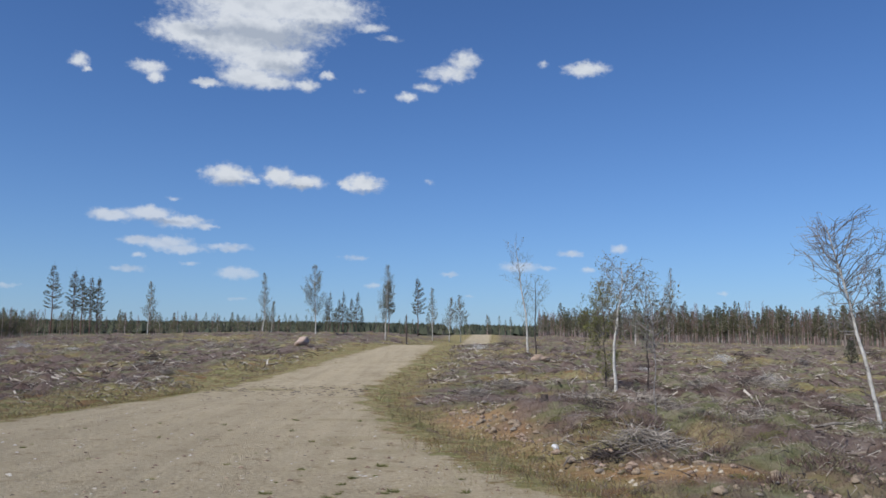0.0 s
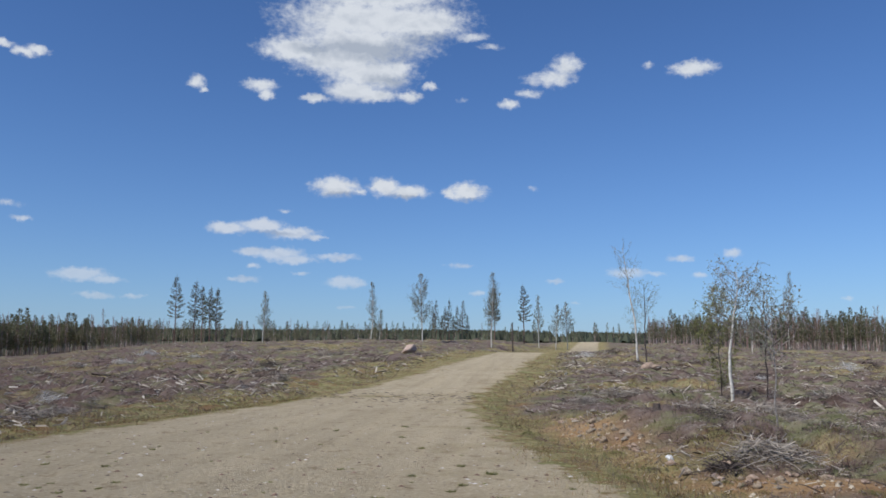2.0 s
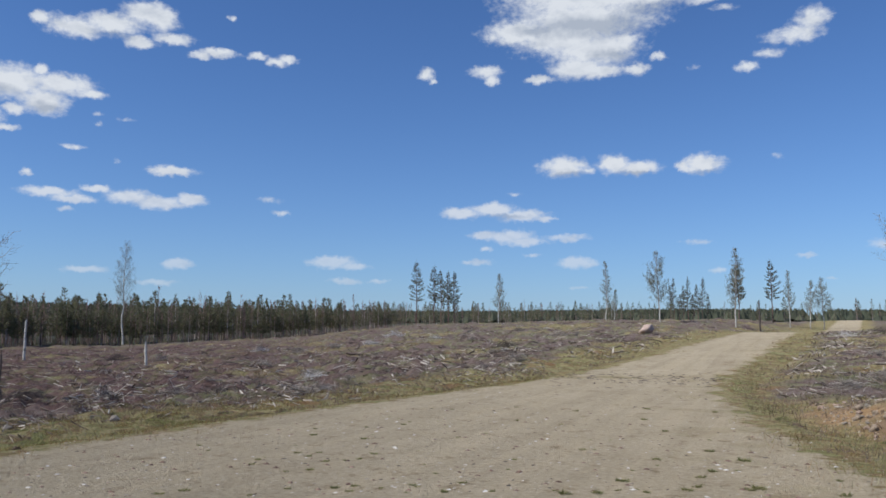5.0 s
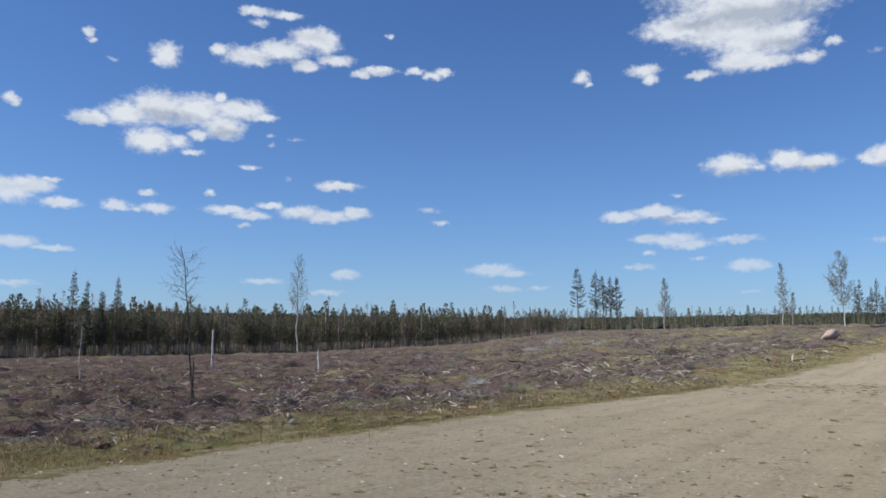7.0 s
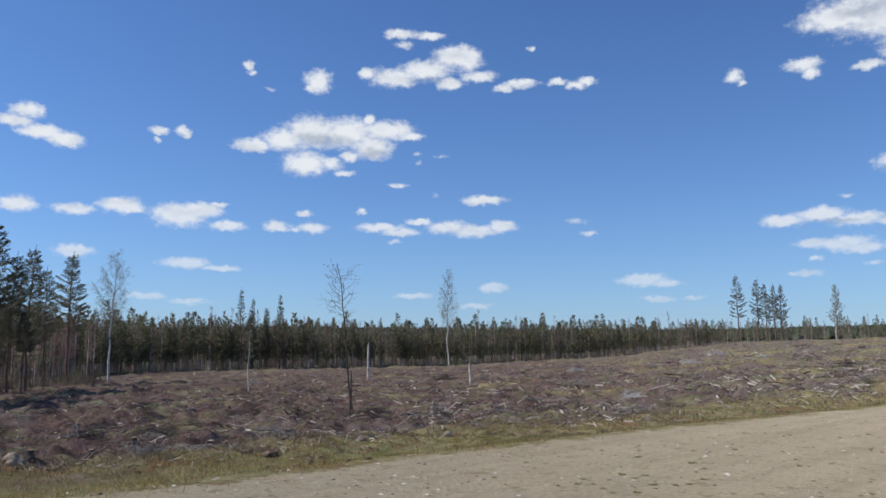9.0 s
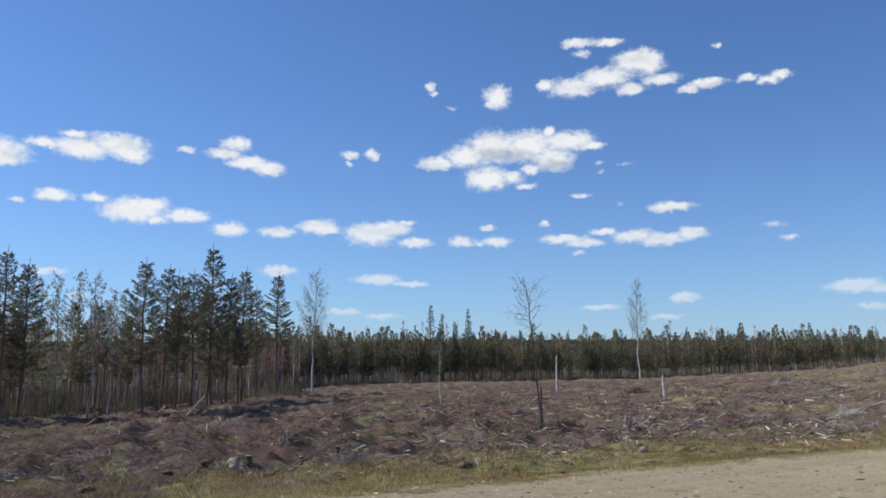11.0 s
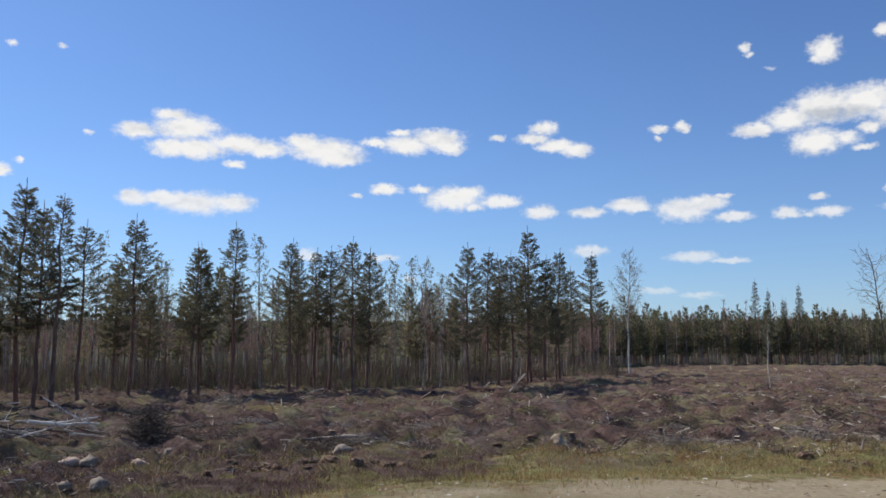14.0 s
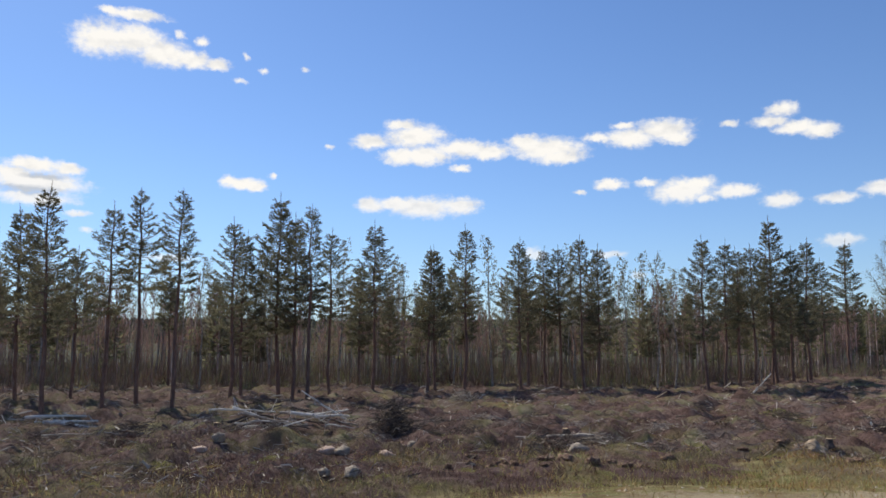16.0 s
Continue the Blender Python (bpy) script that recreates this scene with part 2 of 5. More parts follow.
wt.links.new(wmath("ADD", grey, wmath("MULTIPLY_ADD", wmath("SUBTRACT", above.outputs["Fac"], shade_noise.outputs["Fac"]), 1.6, 0.3)), tone.inputs["Fac"])
blue = wt.nodes.new("ShaderNodeVectorMath")
blue.operation = "MULTIPLY"
blue.inputs[1].default_value = (0.069, 0.087, 0.114)     # strength, with the deep blue of very clear air
wt.links.new(sky.outputs[0], blue.inputs[0])
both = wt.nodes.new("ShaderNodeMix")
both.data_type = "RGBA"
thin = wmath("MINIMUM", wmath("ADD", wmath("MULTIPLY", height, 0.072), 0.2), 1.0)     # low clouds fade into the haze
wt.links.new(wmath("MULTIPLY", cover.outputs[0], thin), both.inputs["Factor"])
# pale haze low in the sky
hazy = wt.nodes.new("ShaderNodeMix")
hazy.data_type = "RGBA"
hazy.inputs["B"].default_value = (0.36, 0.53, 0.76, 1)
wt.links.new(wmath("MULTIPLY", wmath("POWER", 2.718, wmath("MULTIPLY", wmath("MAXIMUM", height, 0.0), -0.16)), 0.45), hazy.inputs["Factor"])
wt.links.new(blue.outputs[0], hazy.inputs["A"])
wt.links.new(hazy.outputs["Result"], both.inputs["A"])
wt.links.new(tone.outputs[0], both.inputs["B"])
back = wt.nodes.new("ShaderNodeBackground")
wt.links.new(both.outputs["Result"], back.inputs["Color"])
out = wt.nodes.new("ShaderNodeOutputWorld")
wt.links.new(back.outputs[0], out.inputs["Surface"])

sun = new("sun", bpy.data.lights.new("sun", "SUN"))
sun.data.energy, sun.data.angle, sun.data.color = 4.6, radians(0.53), (1.0, 0.95, 0.86)
sa, se = radians(SUN_AZ), radians(SUN_EL)
sun.matrix_world = look(Vector((-math.sin(sa) * math.cos(se), math.cos(sa) * math.cos(se), math.sin(se))) * 100, (0, 0, 0))

# ---- materials ----
def material(name, stops, scale=3.0, detail=6, rough=0.85, bump=0.0, bump_scale=30.0, stretch=(1, 1, 1), island=0.0, spec=0.25, through=0.0, coords="Object", pick=0.0):
    """Noise from colour to colour; a finer noise for relief; island: how much each piece differs in brightness."""
    m = bpy.data.materials.new(name)
    m.use_nodes = True
    t = m.node_tree
    bsdf = t.nodes["Principled BSDF"]
    bsdf.inputs["Roughness"].default_value, bsdf.inputs["Specular IOR Level"].default_value = rough, spec
    tc = t.nodes.new("ShaderNodeTexCoord")
    mp = t.nodes.new("ShaderNodeMapping")
    mp.inputs["Scale"].default_value = stretch
    t.links.new(tc.outputs[coords], mp.inputs["Vector"])
    n = t.nodes.new("ShaderNodeTexNoise")
    n.inputs["Scale"].default_value, n.inputs["Detail"].default_value, n.inputs["Roughness"].default_value = scale, detail, 0.65
    t.links.new(mp.outputs[0], n.inputs["Vector"])
    ramp = t.nodes.new("ShaderNodeValToRGB")
    while len(ramp.color_ramp.elements) < len(stops):
        ramp.color_ramp.elements.new(0.5)
    for e, (p, c) in zip(ramp.color_ramp.elements, stops):
        e.position, e.color = p, (*c, 1)
    if pick:
        # each piece picks its own colour from the ramp, within drifts of the noise
        own = t.nodes.new("ShaderNodeNewGeometry")
        blend = t.nodes.new("ShaderNodeMix")
        blend.inputs["Factor"].default_value = pick
        t.links.new(n.outputs["Fac"], blend.inputs["A"])
        t.links.new(own.outputs["Random Per Island"], blend.inputs["B"])
        t.links.new(blend.outputs["Result"], ramp.inputs["Fac"])
    else:
        t.links.new(n.outputs["Fac"], ramp.inputs["Fac"])
    colour = ramp.outputs[0]
    if island:
        g = t.nodes.new("ShaderNodeNewGeometry")
        mr = t.nodes.new("ShaderNodeMapRange")
        mr.inputs["To Min"].default_value, mr.inputs["To Max"].default_value = 1 - island, 1 + island
        t.links.new(g.outputs["Random Per Island"], mr.inputs["Value"])
        sc = t.nodes.new("ShaderNodeVectorMath")
        sc.operation = "SCALE"
        t.links.new(colour, sc.inputs[0])
        t.links.new(mr.outputs[0], sc.inputs["Scale"])
        colour = sc.outputs[0]
    t.links.new(colour, bsdf.inputs["Base Color"])
    if bump:
        f = t.nodes.new("ShaderNodeTexNoise")
        f.inputs["Scale"].default_value, f.inputs["Detail"].default_value = bump_scale, 5
        t.links.new(mp.outputs[0], f.inputs["Vector"])
        b = t.nodes.new("ShaderNodeBump")
        b.inputs["Strength"].default_value, b.inputs["Distance"].default_value = bump, 0.05
        t.links.new(f.outputs["Fac"], b.inputs["Height"])
        t.links.new(b.outputs[0], bsdf.inputs["Normal"])
    if through:
        tr = t.nodes.new("ShaderNodeBsdfTranslucent")
        t.links.new(colour, tr.inputs["Color"])
        mix = t.nodes.new("ShaderNodeMixShader")
        mix.inputs[0].default_value = through
        t.links.new(bsdf.outputs[0], mix.inputs[1])
        t.links.new(tr.outputs[0], mix.inputs[2])
        t.links.new(mix.outputs[0], t.nodes["Material Output"].inputs["Surface"])
    return m


# what grows in patches over the felling: peat, red-brown and grey heather, moss, dry grass
PATCHES = [(0.35, (0.045, 0.026, 0.02)), (0.41, (0.14, 0.085, 0.068)), (0.455, (0.24, 0.18, 0.155)), (0.5, (0.15, 0.098, 0.08)), (0.535, (0.2, 0.165, 0.105)), (0.575, (0.17, 0.185, 0.07)), (0.61, (0.31, 0.275, 0.17)), (0.65, (0.2, 0.135, 0.11))]
PINE_BARK = material("pine_bark", [(0.3, (0.09, 0.054, 0.044)), (0.55, (0.2, 0.118, 0.09)), (0.8, (0.29, 0.22, 0.18))], 9, bump=0.6, bump_scale=22, stretch=(1, 1, 0.3))
NEEDLES = material("pine_needles", [(0.3, (0.122, 0.118, 0.076)), (0.7, (0.235, 0.218, 0.142))], 1.4, island=0.4, through=0.45)
BIRCH_BARK = material("birch_bark", [(0.36, (0.05, 0.045, 0.04)), (0.43, (0.46, 0.42, 0.36)), (0.65, (0.74, 0.69, 0.61))], 3.5, stretch=(1, 1, 2.4), bump=0.2, bump_scale=30)
# darker copy of the birch bark: dimness of backlit stems put into the colour
DIM_BIRCH = material("dull_birch_bark", [(0.34, (0.05, 0.042, 0.036)), (0.42, (0.2, 0.175, 0.155)), (0.65, (0.4, 0.365, 0.33))], 3.5, stretch=(1, 1, 2.4), bump=0.2)
TWIG = material("birch_twigs", [(0.3, (0.15, 0.125, 0.108)), (0.7, (0.33, 0.295, 0.26))], 4, island=0.3)
YOUNG_LEAF = material("young_leaves", [(0.3, (0.2, 0.195, 0.13)), (0.7, (0.34, 0.33, 0.23))], 1.5, island=0.4, through=0.35)
GREY_WOOD = material("weathered_wood", [(0.3, (0.17, 0.135, 0.105)), (0.5, (0.29, 0.245, 0.2)), (0.75, (0.48, 0.425, 0.355))], 6, stretch=(1, 1, 0.3), island=0.45, bump=0.3)
DEAD_BARK = material("dead_bark", [(0.3, (0.045, 0.036, 0.032)), (0.7, (0.15, 0.115, 0.095))], 7, bump=0.5)
HEATHER = material("heather", PATCHES, 0.5, detail=2.5, island=0.4, through=0.15)
GRASS = material("verge_grass", [(0.36, (0.24, 0.12, 0.055)), (0.43, (0.27, 0.235, 0.08)), (0.48, (0.5, 0.42, 0.22)), (0.52, (0.33, 0.165, 0.07)), (0.56, (0.22, 0.225, 0.065)), (0.61, (0.28, 0.16, 0.08)), (0.67, (0.44, 0.38, 0.21))], 0.8, pick=0.3, island=0.4, through=0.5)
GREEN = material("fresh_grass", [(0.3, (0.17, 0.175, 0.06)), (0.7, (0.34, 0.315, 0.13))], 1.2, island=0.4, through=0.5)
GRANITE = material("granite", [(0.3, (0.16, 0.13, 0.1)), (0.5, (0.28, 0.235, 0.185)), (0.75, (0.42, 0.365, 0.3))], 9, bump=0.4, bump_scale=25)
RED_STONE = material("reddish_granite", [(0.3, (0.26, 0.18, 0.125)), (0.55, (0.4, 0.29, 0.21)), (0.8, (0.55, 0.44, 0.37))], 5, bump=0.4, bump_scale=14)
PINK_STONE = material("pink_granite", [(0.3, (0.4, 0.275, 0.205)), (0.6, (0.55, 0.41, 0.325)), (0.8, (0.68, 0.56, 0.48))], 4, bump=0.4, bump_scale=10)
TAWNY_STONE = material("tawny_stone", [(0.3, (0.2, 0.15, 0.1)), (0.55, (0.34, 0.26, 0.18)), (0.8, (0.46, 0.38, 0.28))], 5, bump=0.4, bump_scale=14)
PALE_STONE = material("pale_quartz", [(0.3, (0.6, 0.57, 0.53)), (0.7, (0.8, 0.78, 0.75))], 7, bump=0.3)
SCRUB = material("scrub", PATCHES, 0.5, pick=0.08, detail=2.5, island=0.35, through=0.12)
# patch colours scaled down: peaty growth, plus backlit dimness put into the colour
SCRUB_DARK = material("peaty_scrub", [(p, (c[0] * 0.84, c[1] * 0.72, c[2] * 0.74)) for p, c in PATCHES], 0.5, pick=0.08, detail=2.5, island=0.35, through=0.1)
GRIT = material("road_grit", [(0.15, (0.12, 0.095, 0.07)), (0.35, (0.3, 0.24, 0.165)), (0.6, (0.5, 0.425, 0.32)), (0.8, (0.72, 0.66, 0.58))], 2.0, pick=0.9)
RUBBLE = material("tan_rubble", [(0.15, (0.13, 0.085, 0.05)), (0.45, (0.28, 0.2, 0.12)), (0.85, (0.5, 0.42, 0.31))], 2.0, pick=0.9)
POLE = material("pale_poles", [(0.34, (0.2, 0.16, 0.135)), (0.44, (0.5, 0.46, 0.41)), (0.7, (0.7, 0.66, 0.6))], 5, stretch=(1, 1, 0.4), island=0.3, bump=0.3)
CHIP = material("wood_chips", [(0.25, (0.13, 0.095, 0.07)), (0.6, (0.28, 0.23, 0.175)), (0.92, (0.56, 0.49, 0.4))], 2.0, pick=0.9)
PEAT = material("torn_peat", [(0.34, (0.09, 0.052, 0.038)), (0.5, (0.2, 0.125, 0.09)), (0.62, (0.3, 0.205, 0.15)), (0.7, (0.34, 0.31, 0.14))], 5, bump=0.9, bump_scale=12)
CUT_WOOD = material("cut_wood", [(0.3, (0.3, 0.2, 0.11)), (0.7, (0.52, 0.4, 0.26))], 12, stretch=(1, 1, 4))
FAR_TREES = material("far_conifers", [(0.3, (0.132, 0.134, 0.076)), (0.7, (0.24, 0.226, 0.13))], 0.3, island=0.3, through=0.42)
RIDGE_TREES = material("ridge_conifers", [(0.3, (0.04, 0.048, 0.03)), (0.7, (0.085, 0.088, 0.052))], 0.05, island=0.4)
FAR_BIRCH = material("far_birches", [(0.3, (0.22, 0.13, 0.11)), (0.7, (0.37, 0.245, 0.21))], 0.5, island=0.4, through=0.3)
FAR_BARK = material("far_trunks", [(0.3, (0.18, 0.105, 0.09)), (0.5, (0.29, 0.2, 0.172)), (0.64, (0.5, 0.44, 0.4))], 0.6, island=0.6)


def ground_material():
    """Gravel, verge, dug earth and clear-felled heath on one sheet, mixed by the sheet's own cover attribute."""
    m = bpy.data.materials.new("ground")
    m.use_nodes = True
    t = m.node_tree
    bsdf = t.nodes["Principled BSDF"]
    bsdf.inputs["Roughness"].default_value, bsdf.inputs["Specular IOR Level"].default_value = 0.95, 0.1
    bsdf.inputs["Diffuse Roughness"].default_value = 0.5
    tc = t.nodes.new("ShaderNodeTexCoord")

    def noise_of(scale, detail=6, rough=0.65):
        n = t.nodes.new("ShaderNodeTexNoise")
        n.inputs["Scale"].default_value, n.inputs["Detail"].default_value, n.inputs["Roughness"].default_value = scale, detail, rough
        t.links.new(tc.outputs["Object"], n.inputs["Vector"])
        return n.outputs["Fac"]

    def ramp_of(fac, stops):
        r = t.nodes.new("ShaderNodeValToRGB")
        while len(r.color_ramp.elements) < len(stops):
            r.color_ramp.elements.new(0.5)
        for e, (p, c) in zip(r.color_ramp.elements, stops):
            e.position, e.color = p, (*c, 1)
        t.links.new(fac, r.inputs["Fac"])
        return r.outputs[0]

    def mix(fac, a, b, kind="MIX"):
        n = t.nodes.new("ShaderNodeMix")
        n.data_type, n.blend_type = "RGBA", kind
        if isinstance(fac, float):
            n.inputs["Factor"].default_value = fac
        else:
            t.links.new(fac, n.inputs["Factor"])
        t.links.new(a, n.inputs["A"])
        t.links.new(b, n.inputs["B"])
        return n.outputs["Result"]

    attr = t.nodes.new("ShaderNodeAttribute")
    attr.attribute_name = "cover"
    parts = t.nodes.new("ShaderNodeSeparateColor")
    t.links.new(attr.outputs["Color"], parts.inputs[0])
    tracks = t.nodes.new("ShaderNodeMapping")
    tracks.inputs["Scale"].default_value, tracks.inputs["Rotation"].default_value = (2.4, 0.09, 1), (0, 0, radians(-4))
    t.links.new(tc.outputs["Object"], tracks.inputs["Vector"])
    wheel = t.nodes.new("ShaderNodeTexNoise")
    wheel.inputs["Scale"].default_value, wheel.inputs["Detail"].default_value, wheel.inputs["Roughness"].default_value = 1.0, 5, 0.6
    t.links.new(tracks.outputs[0], wheel.inputs["Vector"])
    gravel = mix(0.55, ramp_of(noise_of(0.35, 8, 0.7), [(0.3, (0.38, 0.302, 0.185)), (0.55, (0.5, 0.405, 0.262)), (0.75, (0.585, 0.485, 0.328))]),
                 ramp_of(noise_of(13, 8, 0.8), [(0.32, (0.15, 0.113, 0.073)), (0.44, (0.46, 0.372, 0.245)), (0.58, (0.58, 0.48, 0.33)), (0.68, (0.84, 0.75, 0.6))]))
    gravel = mix(0.32, gravel, ramp_of(wheel.outputs["Fac"], [(0.35, (0.72, 0.7, 0.66)), (0.5, (0.97, 0.97, 0.95)), (0.62, (1.12, 1.1, 1.05))]), "MULTIPLY")
    clods = ramp_of(noise_of(2.3, 7, 0.75), [(0.36, (0.46, 0.41, 0.33)), (0.44, (0.9, 0.9, 0.9)), (0.66, (0.9, 0.9, 0.9)), (0.74, (1.2, 1.2, 1.17))])
    gravel = mix(0.7, gravel, clods, "MULTIPLY")
    heath = mix(0.4, ramp_of(noise_of(0.5, 2.5), PATCHES),
                ramp_of(noise_of(3.2, 8, 0.75), [(0.34, (0.045, 0.032, 0.025)), (0.48, (0.15, 0.115, 0.09)), (0.58, (0.22, 0.185, 0.145)), (0.68, (0.42, 0.38, 0.33))]))
    verge = mix(0.4, ramp_of(noise_of(0.8, 4), [(0.36, (0.26, 0.135, 0.065)), (0.43, (0.22, 0.215, 0.08)), (0.49, (0.42, 0.36, 0.18)), (0.54, (0.25, 0.145, 0.075)), (0.6, (0.22, 0.24, 0.08)), (0.67, (0.34, 0.31, 0.15))]),
                ramp_of(noise_of(5, 8, 0.75), [(0.35, (0.1, 0.066, 0.034)), (0.55, (0.28, 0.225, 0.1)), (0.7, (0.48, 0.4, 0.22))]))
    earth = mix(0.5, ramp_of(noise_of(0.9, 6), [(0.35, (0.3, 0.145, 0.05)), (0.6, (0.46, 0.29, 0.13))]),
                ramp_of(noise_of(7, 8, 0.75), [(0.35, (0.12, 0.07, 0.035)), (0.6, (0.38, 0.28, 0.17)), (0.75, (0.55, 0.5, 0.42))]))
    # forest floor, with the shade under dense trees put into its colour
    shaded_woods = ramp_of(noise_of(0.05, 8, 0.7), [(0.3, (0.05, 0.055, 0.03)), (0.6, (0.085, 0.085, 0.045)), (0.75, (0.12, 0.105, 0.065))])
    # torn peat, its colour also carrying the darkness of backlit ground
    torn = mix(0.45, ramp_of(noise_of(0.5, 2.5), [(p, (c[0] * 0.75, c[1] * 0.63, c[2] * 0.64)) for p, c in PATCHES]),
               ramp_of(noise_of(5.5, 8, 0.75), [(0.38, (0.035, 0.022, 0.018)), (0.5, (0.135, 0.09, 0.073)), (0.6, (0.215, 0.155, 0.128)), (0.7, (0.5, 0.43, 0.36))]))
    ripped_backlit = t.nodes.new("ShaderNodeAttribute")
    ripped_backlit.attribute_name = "torn"
    c = mix(parts.outputs[1], heath, verge)
    c = mix(ripped_backlit.outputs["Fac"], c, torn)
    c = mix(parts.outputs[2], c, earth)
    # the gravel's ragged edge, and weeds creeping in from it
    off = t.nodes.new("ShaderNodeAttribute")
    off.attribute_name = "off_road"

    def calc(op, a, b):
        n = t.nodes.new("ShaderNodeMath")
        n.operation = op
        for i, v in enumerate((a, b)):
            if isinstance(v, float):
                n.inputs[i].default_value = v
            else:
                t.links.new(v, n.inputs[i])
        return n.outputs[0]

    edge = calc("ADD", off.outputs["Fac"], calc("MULTIPLY", calc("SUBTRACT", noise_of(0.9, 6, 0.65), 0.5), 2.2))
    edge = calc("ADD", edge, calc("MULTIPLY", calc("SUBTRACT", noise_of(6.0, 5, 0.7), 0.5), 1.0))
    step = t.nodes.new("ShaderNodeMapRange")
    step.inputs["From Min"].default_value, step.inputs["From Max"].default_value = 0.14, -0.1
    t.links.new(edge, step.inputs["Value"])
    c = mix(calc("MULTIPLY", step.outputs[0], parts.outputs[0]), c, gravel)
    c = mix(attr.outputs["Alpha"], shaded_woods, c)
    t.links.new(c, bsdf.inputs["Base Color"])
    b = t.nodes.new("ShaderNodeBump")
    b.inputs["Strength"].default_value, b.inputs["Distance"].default_value = 0.85, 0.08
    t.links.new(noise_of(14, 8, 0.75), b.inputs["Height"])
    t.links.new(b.outputs[0], bsdf.inputs["Normal"])
    return m


GROUND = ground_material()

# ---- lie of the land ----
def smooth(a, b, x):
    u = np.clip((x - a) / (b - a), 0, 1)
    return u * u * (3 - 2 * u)


def lattice(ix, iy, seed):
    n = (ix * 374761393 + iy * 668265263 + seed * 1442695041) & 0x7FFFFFFF
    n = ((n ^ (n >> 13)) * 1274126177) & 0x7FFFFFFF
    return ((n ^ (n >> 16)) & 0xFFFF) / 65535.0


def grain(x, y, size, seed=1):
    """Smooth noise from 0 to 1 with lumps of that size in metres."""
    x, y = np.asarray(x, float) / size, np.asarray(y, float) / size
    ix, iy = np.floor(x).astype(np.int64), np.floor(y).astype(np.int64)
    fx, fy = x - ix, y - iy
    fx, fy = fx * fx * (3 - 2 * fx), fy * fy * (3 - 2 * fy)
    a, b = lattice(ix, iy, seed), lattice(ix + 1, iy, seed)
    c, d = lattice(ix, iy + 1, seed), lattice(ix + 1, iy + 1, seed)
    return (a * (1 - fx) + b * fx) * (1 - fy) + (c * (1 - fx) + d * fx) * fy


EDGE_Y = [-40, -4, -0.8, 0.5, 3, 6, 8, 9.6, 12, 15.7, 19, 22, 26, 33, 41, 75, 120, 190, 260]
EDGE_L = [-5, -6.0, -8.4, -9.25, -9.65, -9.5, -9.35, -9.2, -9, -8.6, -8.2, -7.7, -6.9, -6.2, -5.7, -4.5, 2.9, 7.8, 14]
EDGE_R = [5, 4, 3.3, 3.0, 2.6, 2.0, 1.4, 0.7, -0.1, -1.05, -1.7, -2.2, -2.4, -2.0, -1.5, -0.3, 7.3, 12.1, 18.5]
RISE_Y = [-60, 22, 30, 41, 55, 75, 92, 115, 150, 190, 260, 400]
RISE_Z = [0, 0, 0.2, 0.65, 1.0, 1.4, 1.1, 1.1, 2.3, 3.7, 4.2, 5]
BEARING = [-180, -120, -60, -30, -15, -5, 4, 9, 13, 20, 26, 35, 46, 60, 110, 140, 180]
NEAR_Z = [0, 0, 0.1, 0.15, 0.2, 0.4, 0.5, 0.4, 0.3, 0.1, -0.1, -0.45, -0.75, -0.85, -0.9, -0.5, 0]
MID_Z = [1, 1, 1.2, 1.4, 1.9, 3.0, 3.0, 2.9, 3.0, 2.5, 2.2, 0.1, -1.0, -1.1, -1.1, -0.6, 1]
RIDGE_Z = [16, 16, 16, 16, 16, 16, 18, 19, 18, 17, 17, 20, 26, 29, 29, 26, 16]


def off_road(x, y):
    """Metres outside the gravel; negative on it."""
    left, right = np.interp(y, EDGE_Y, EDGE_L), np.interp(y, EDGE_Y, EDGE_R)
    return np.maximum(left - x, x - right)


def dug_earth(x, y):
    """Bare orange earth: the cut bank and the scraped patch beside the gravel."""
    d = np.exp(-(((x - 0.75 + 0.22 * (y - 16)) / 0.6) ** 2 + ((y - 16) / 3.0) ** 2)) + np.exp(-(((x - 2.9) / 1.5) ** 2 + ((y - 10.1 + 0.5 * (x - 2.9)) / 0.5) ** 2))
    return np.clip(1.0 * d * (0.5 + 1.2 * grain(x, y, 0.7, 26)), 0, 1) * smooth(0.1, 0.8, off_road(x, y))


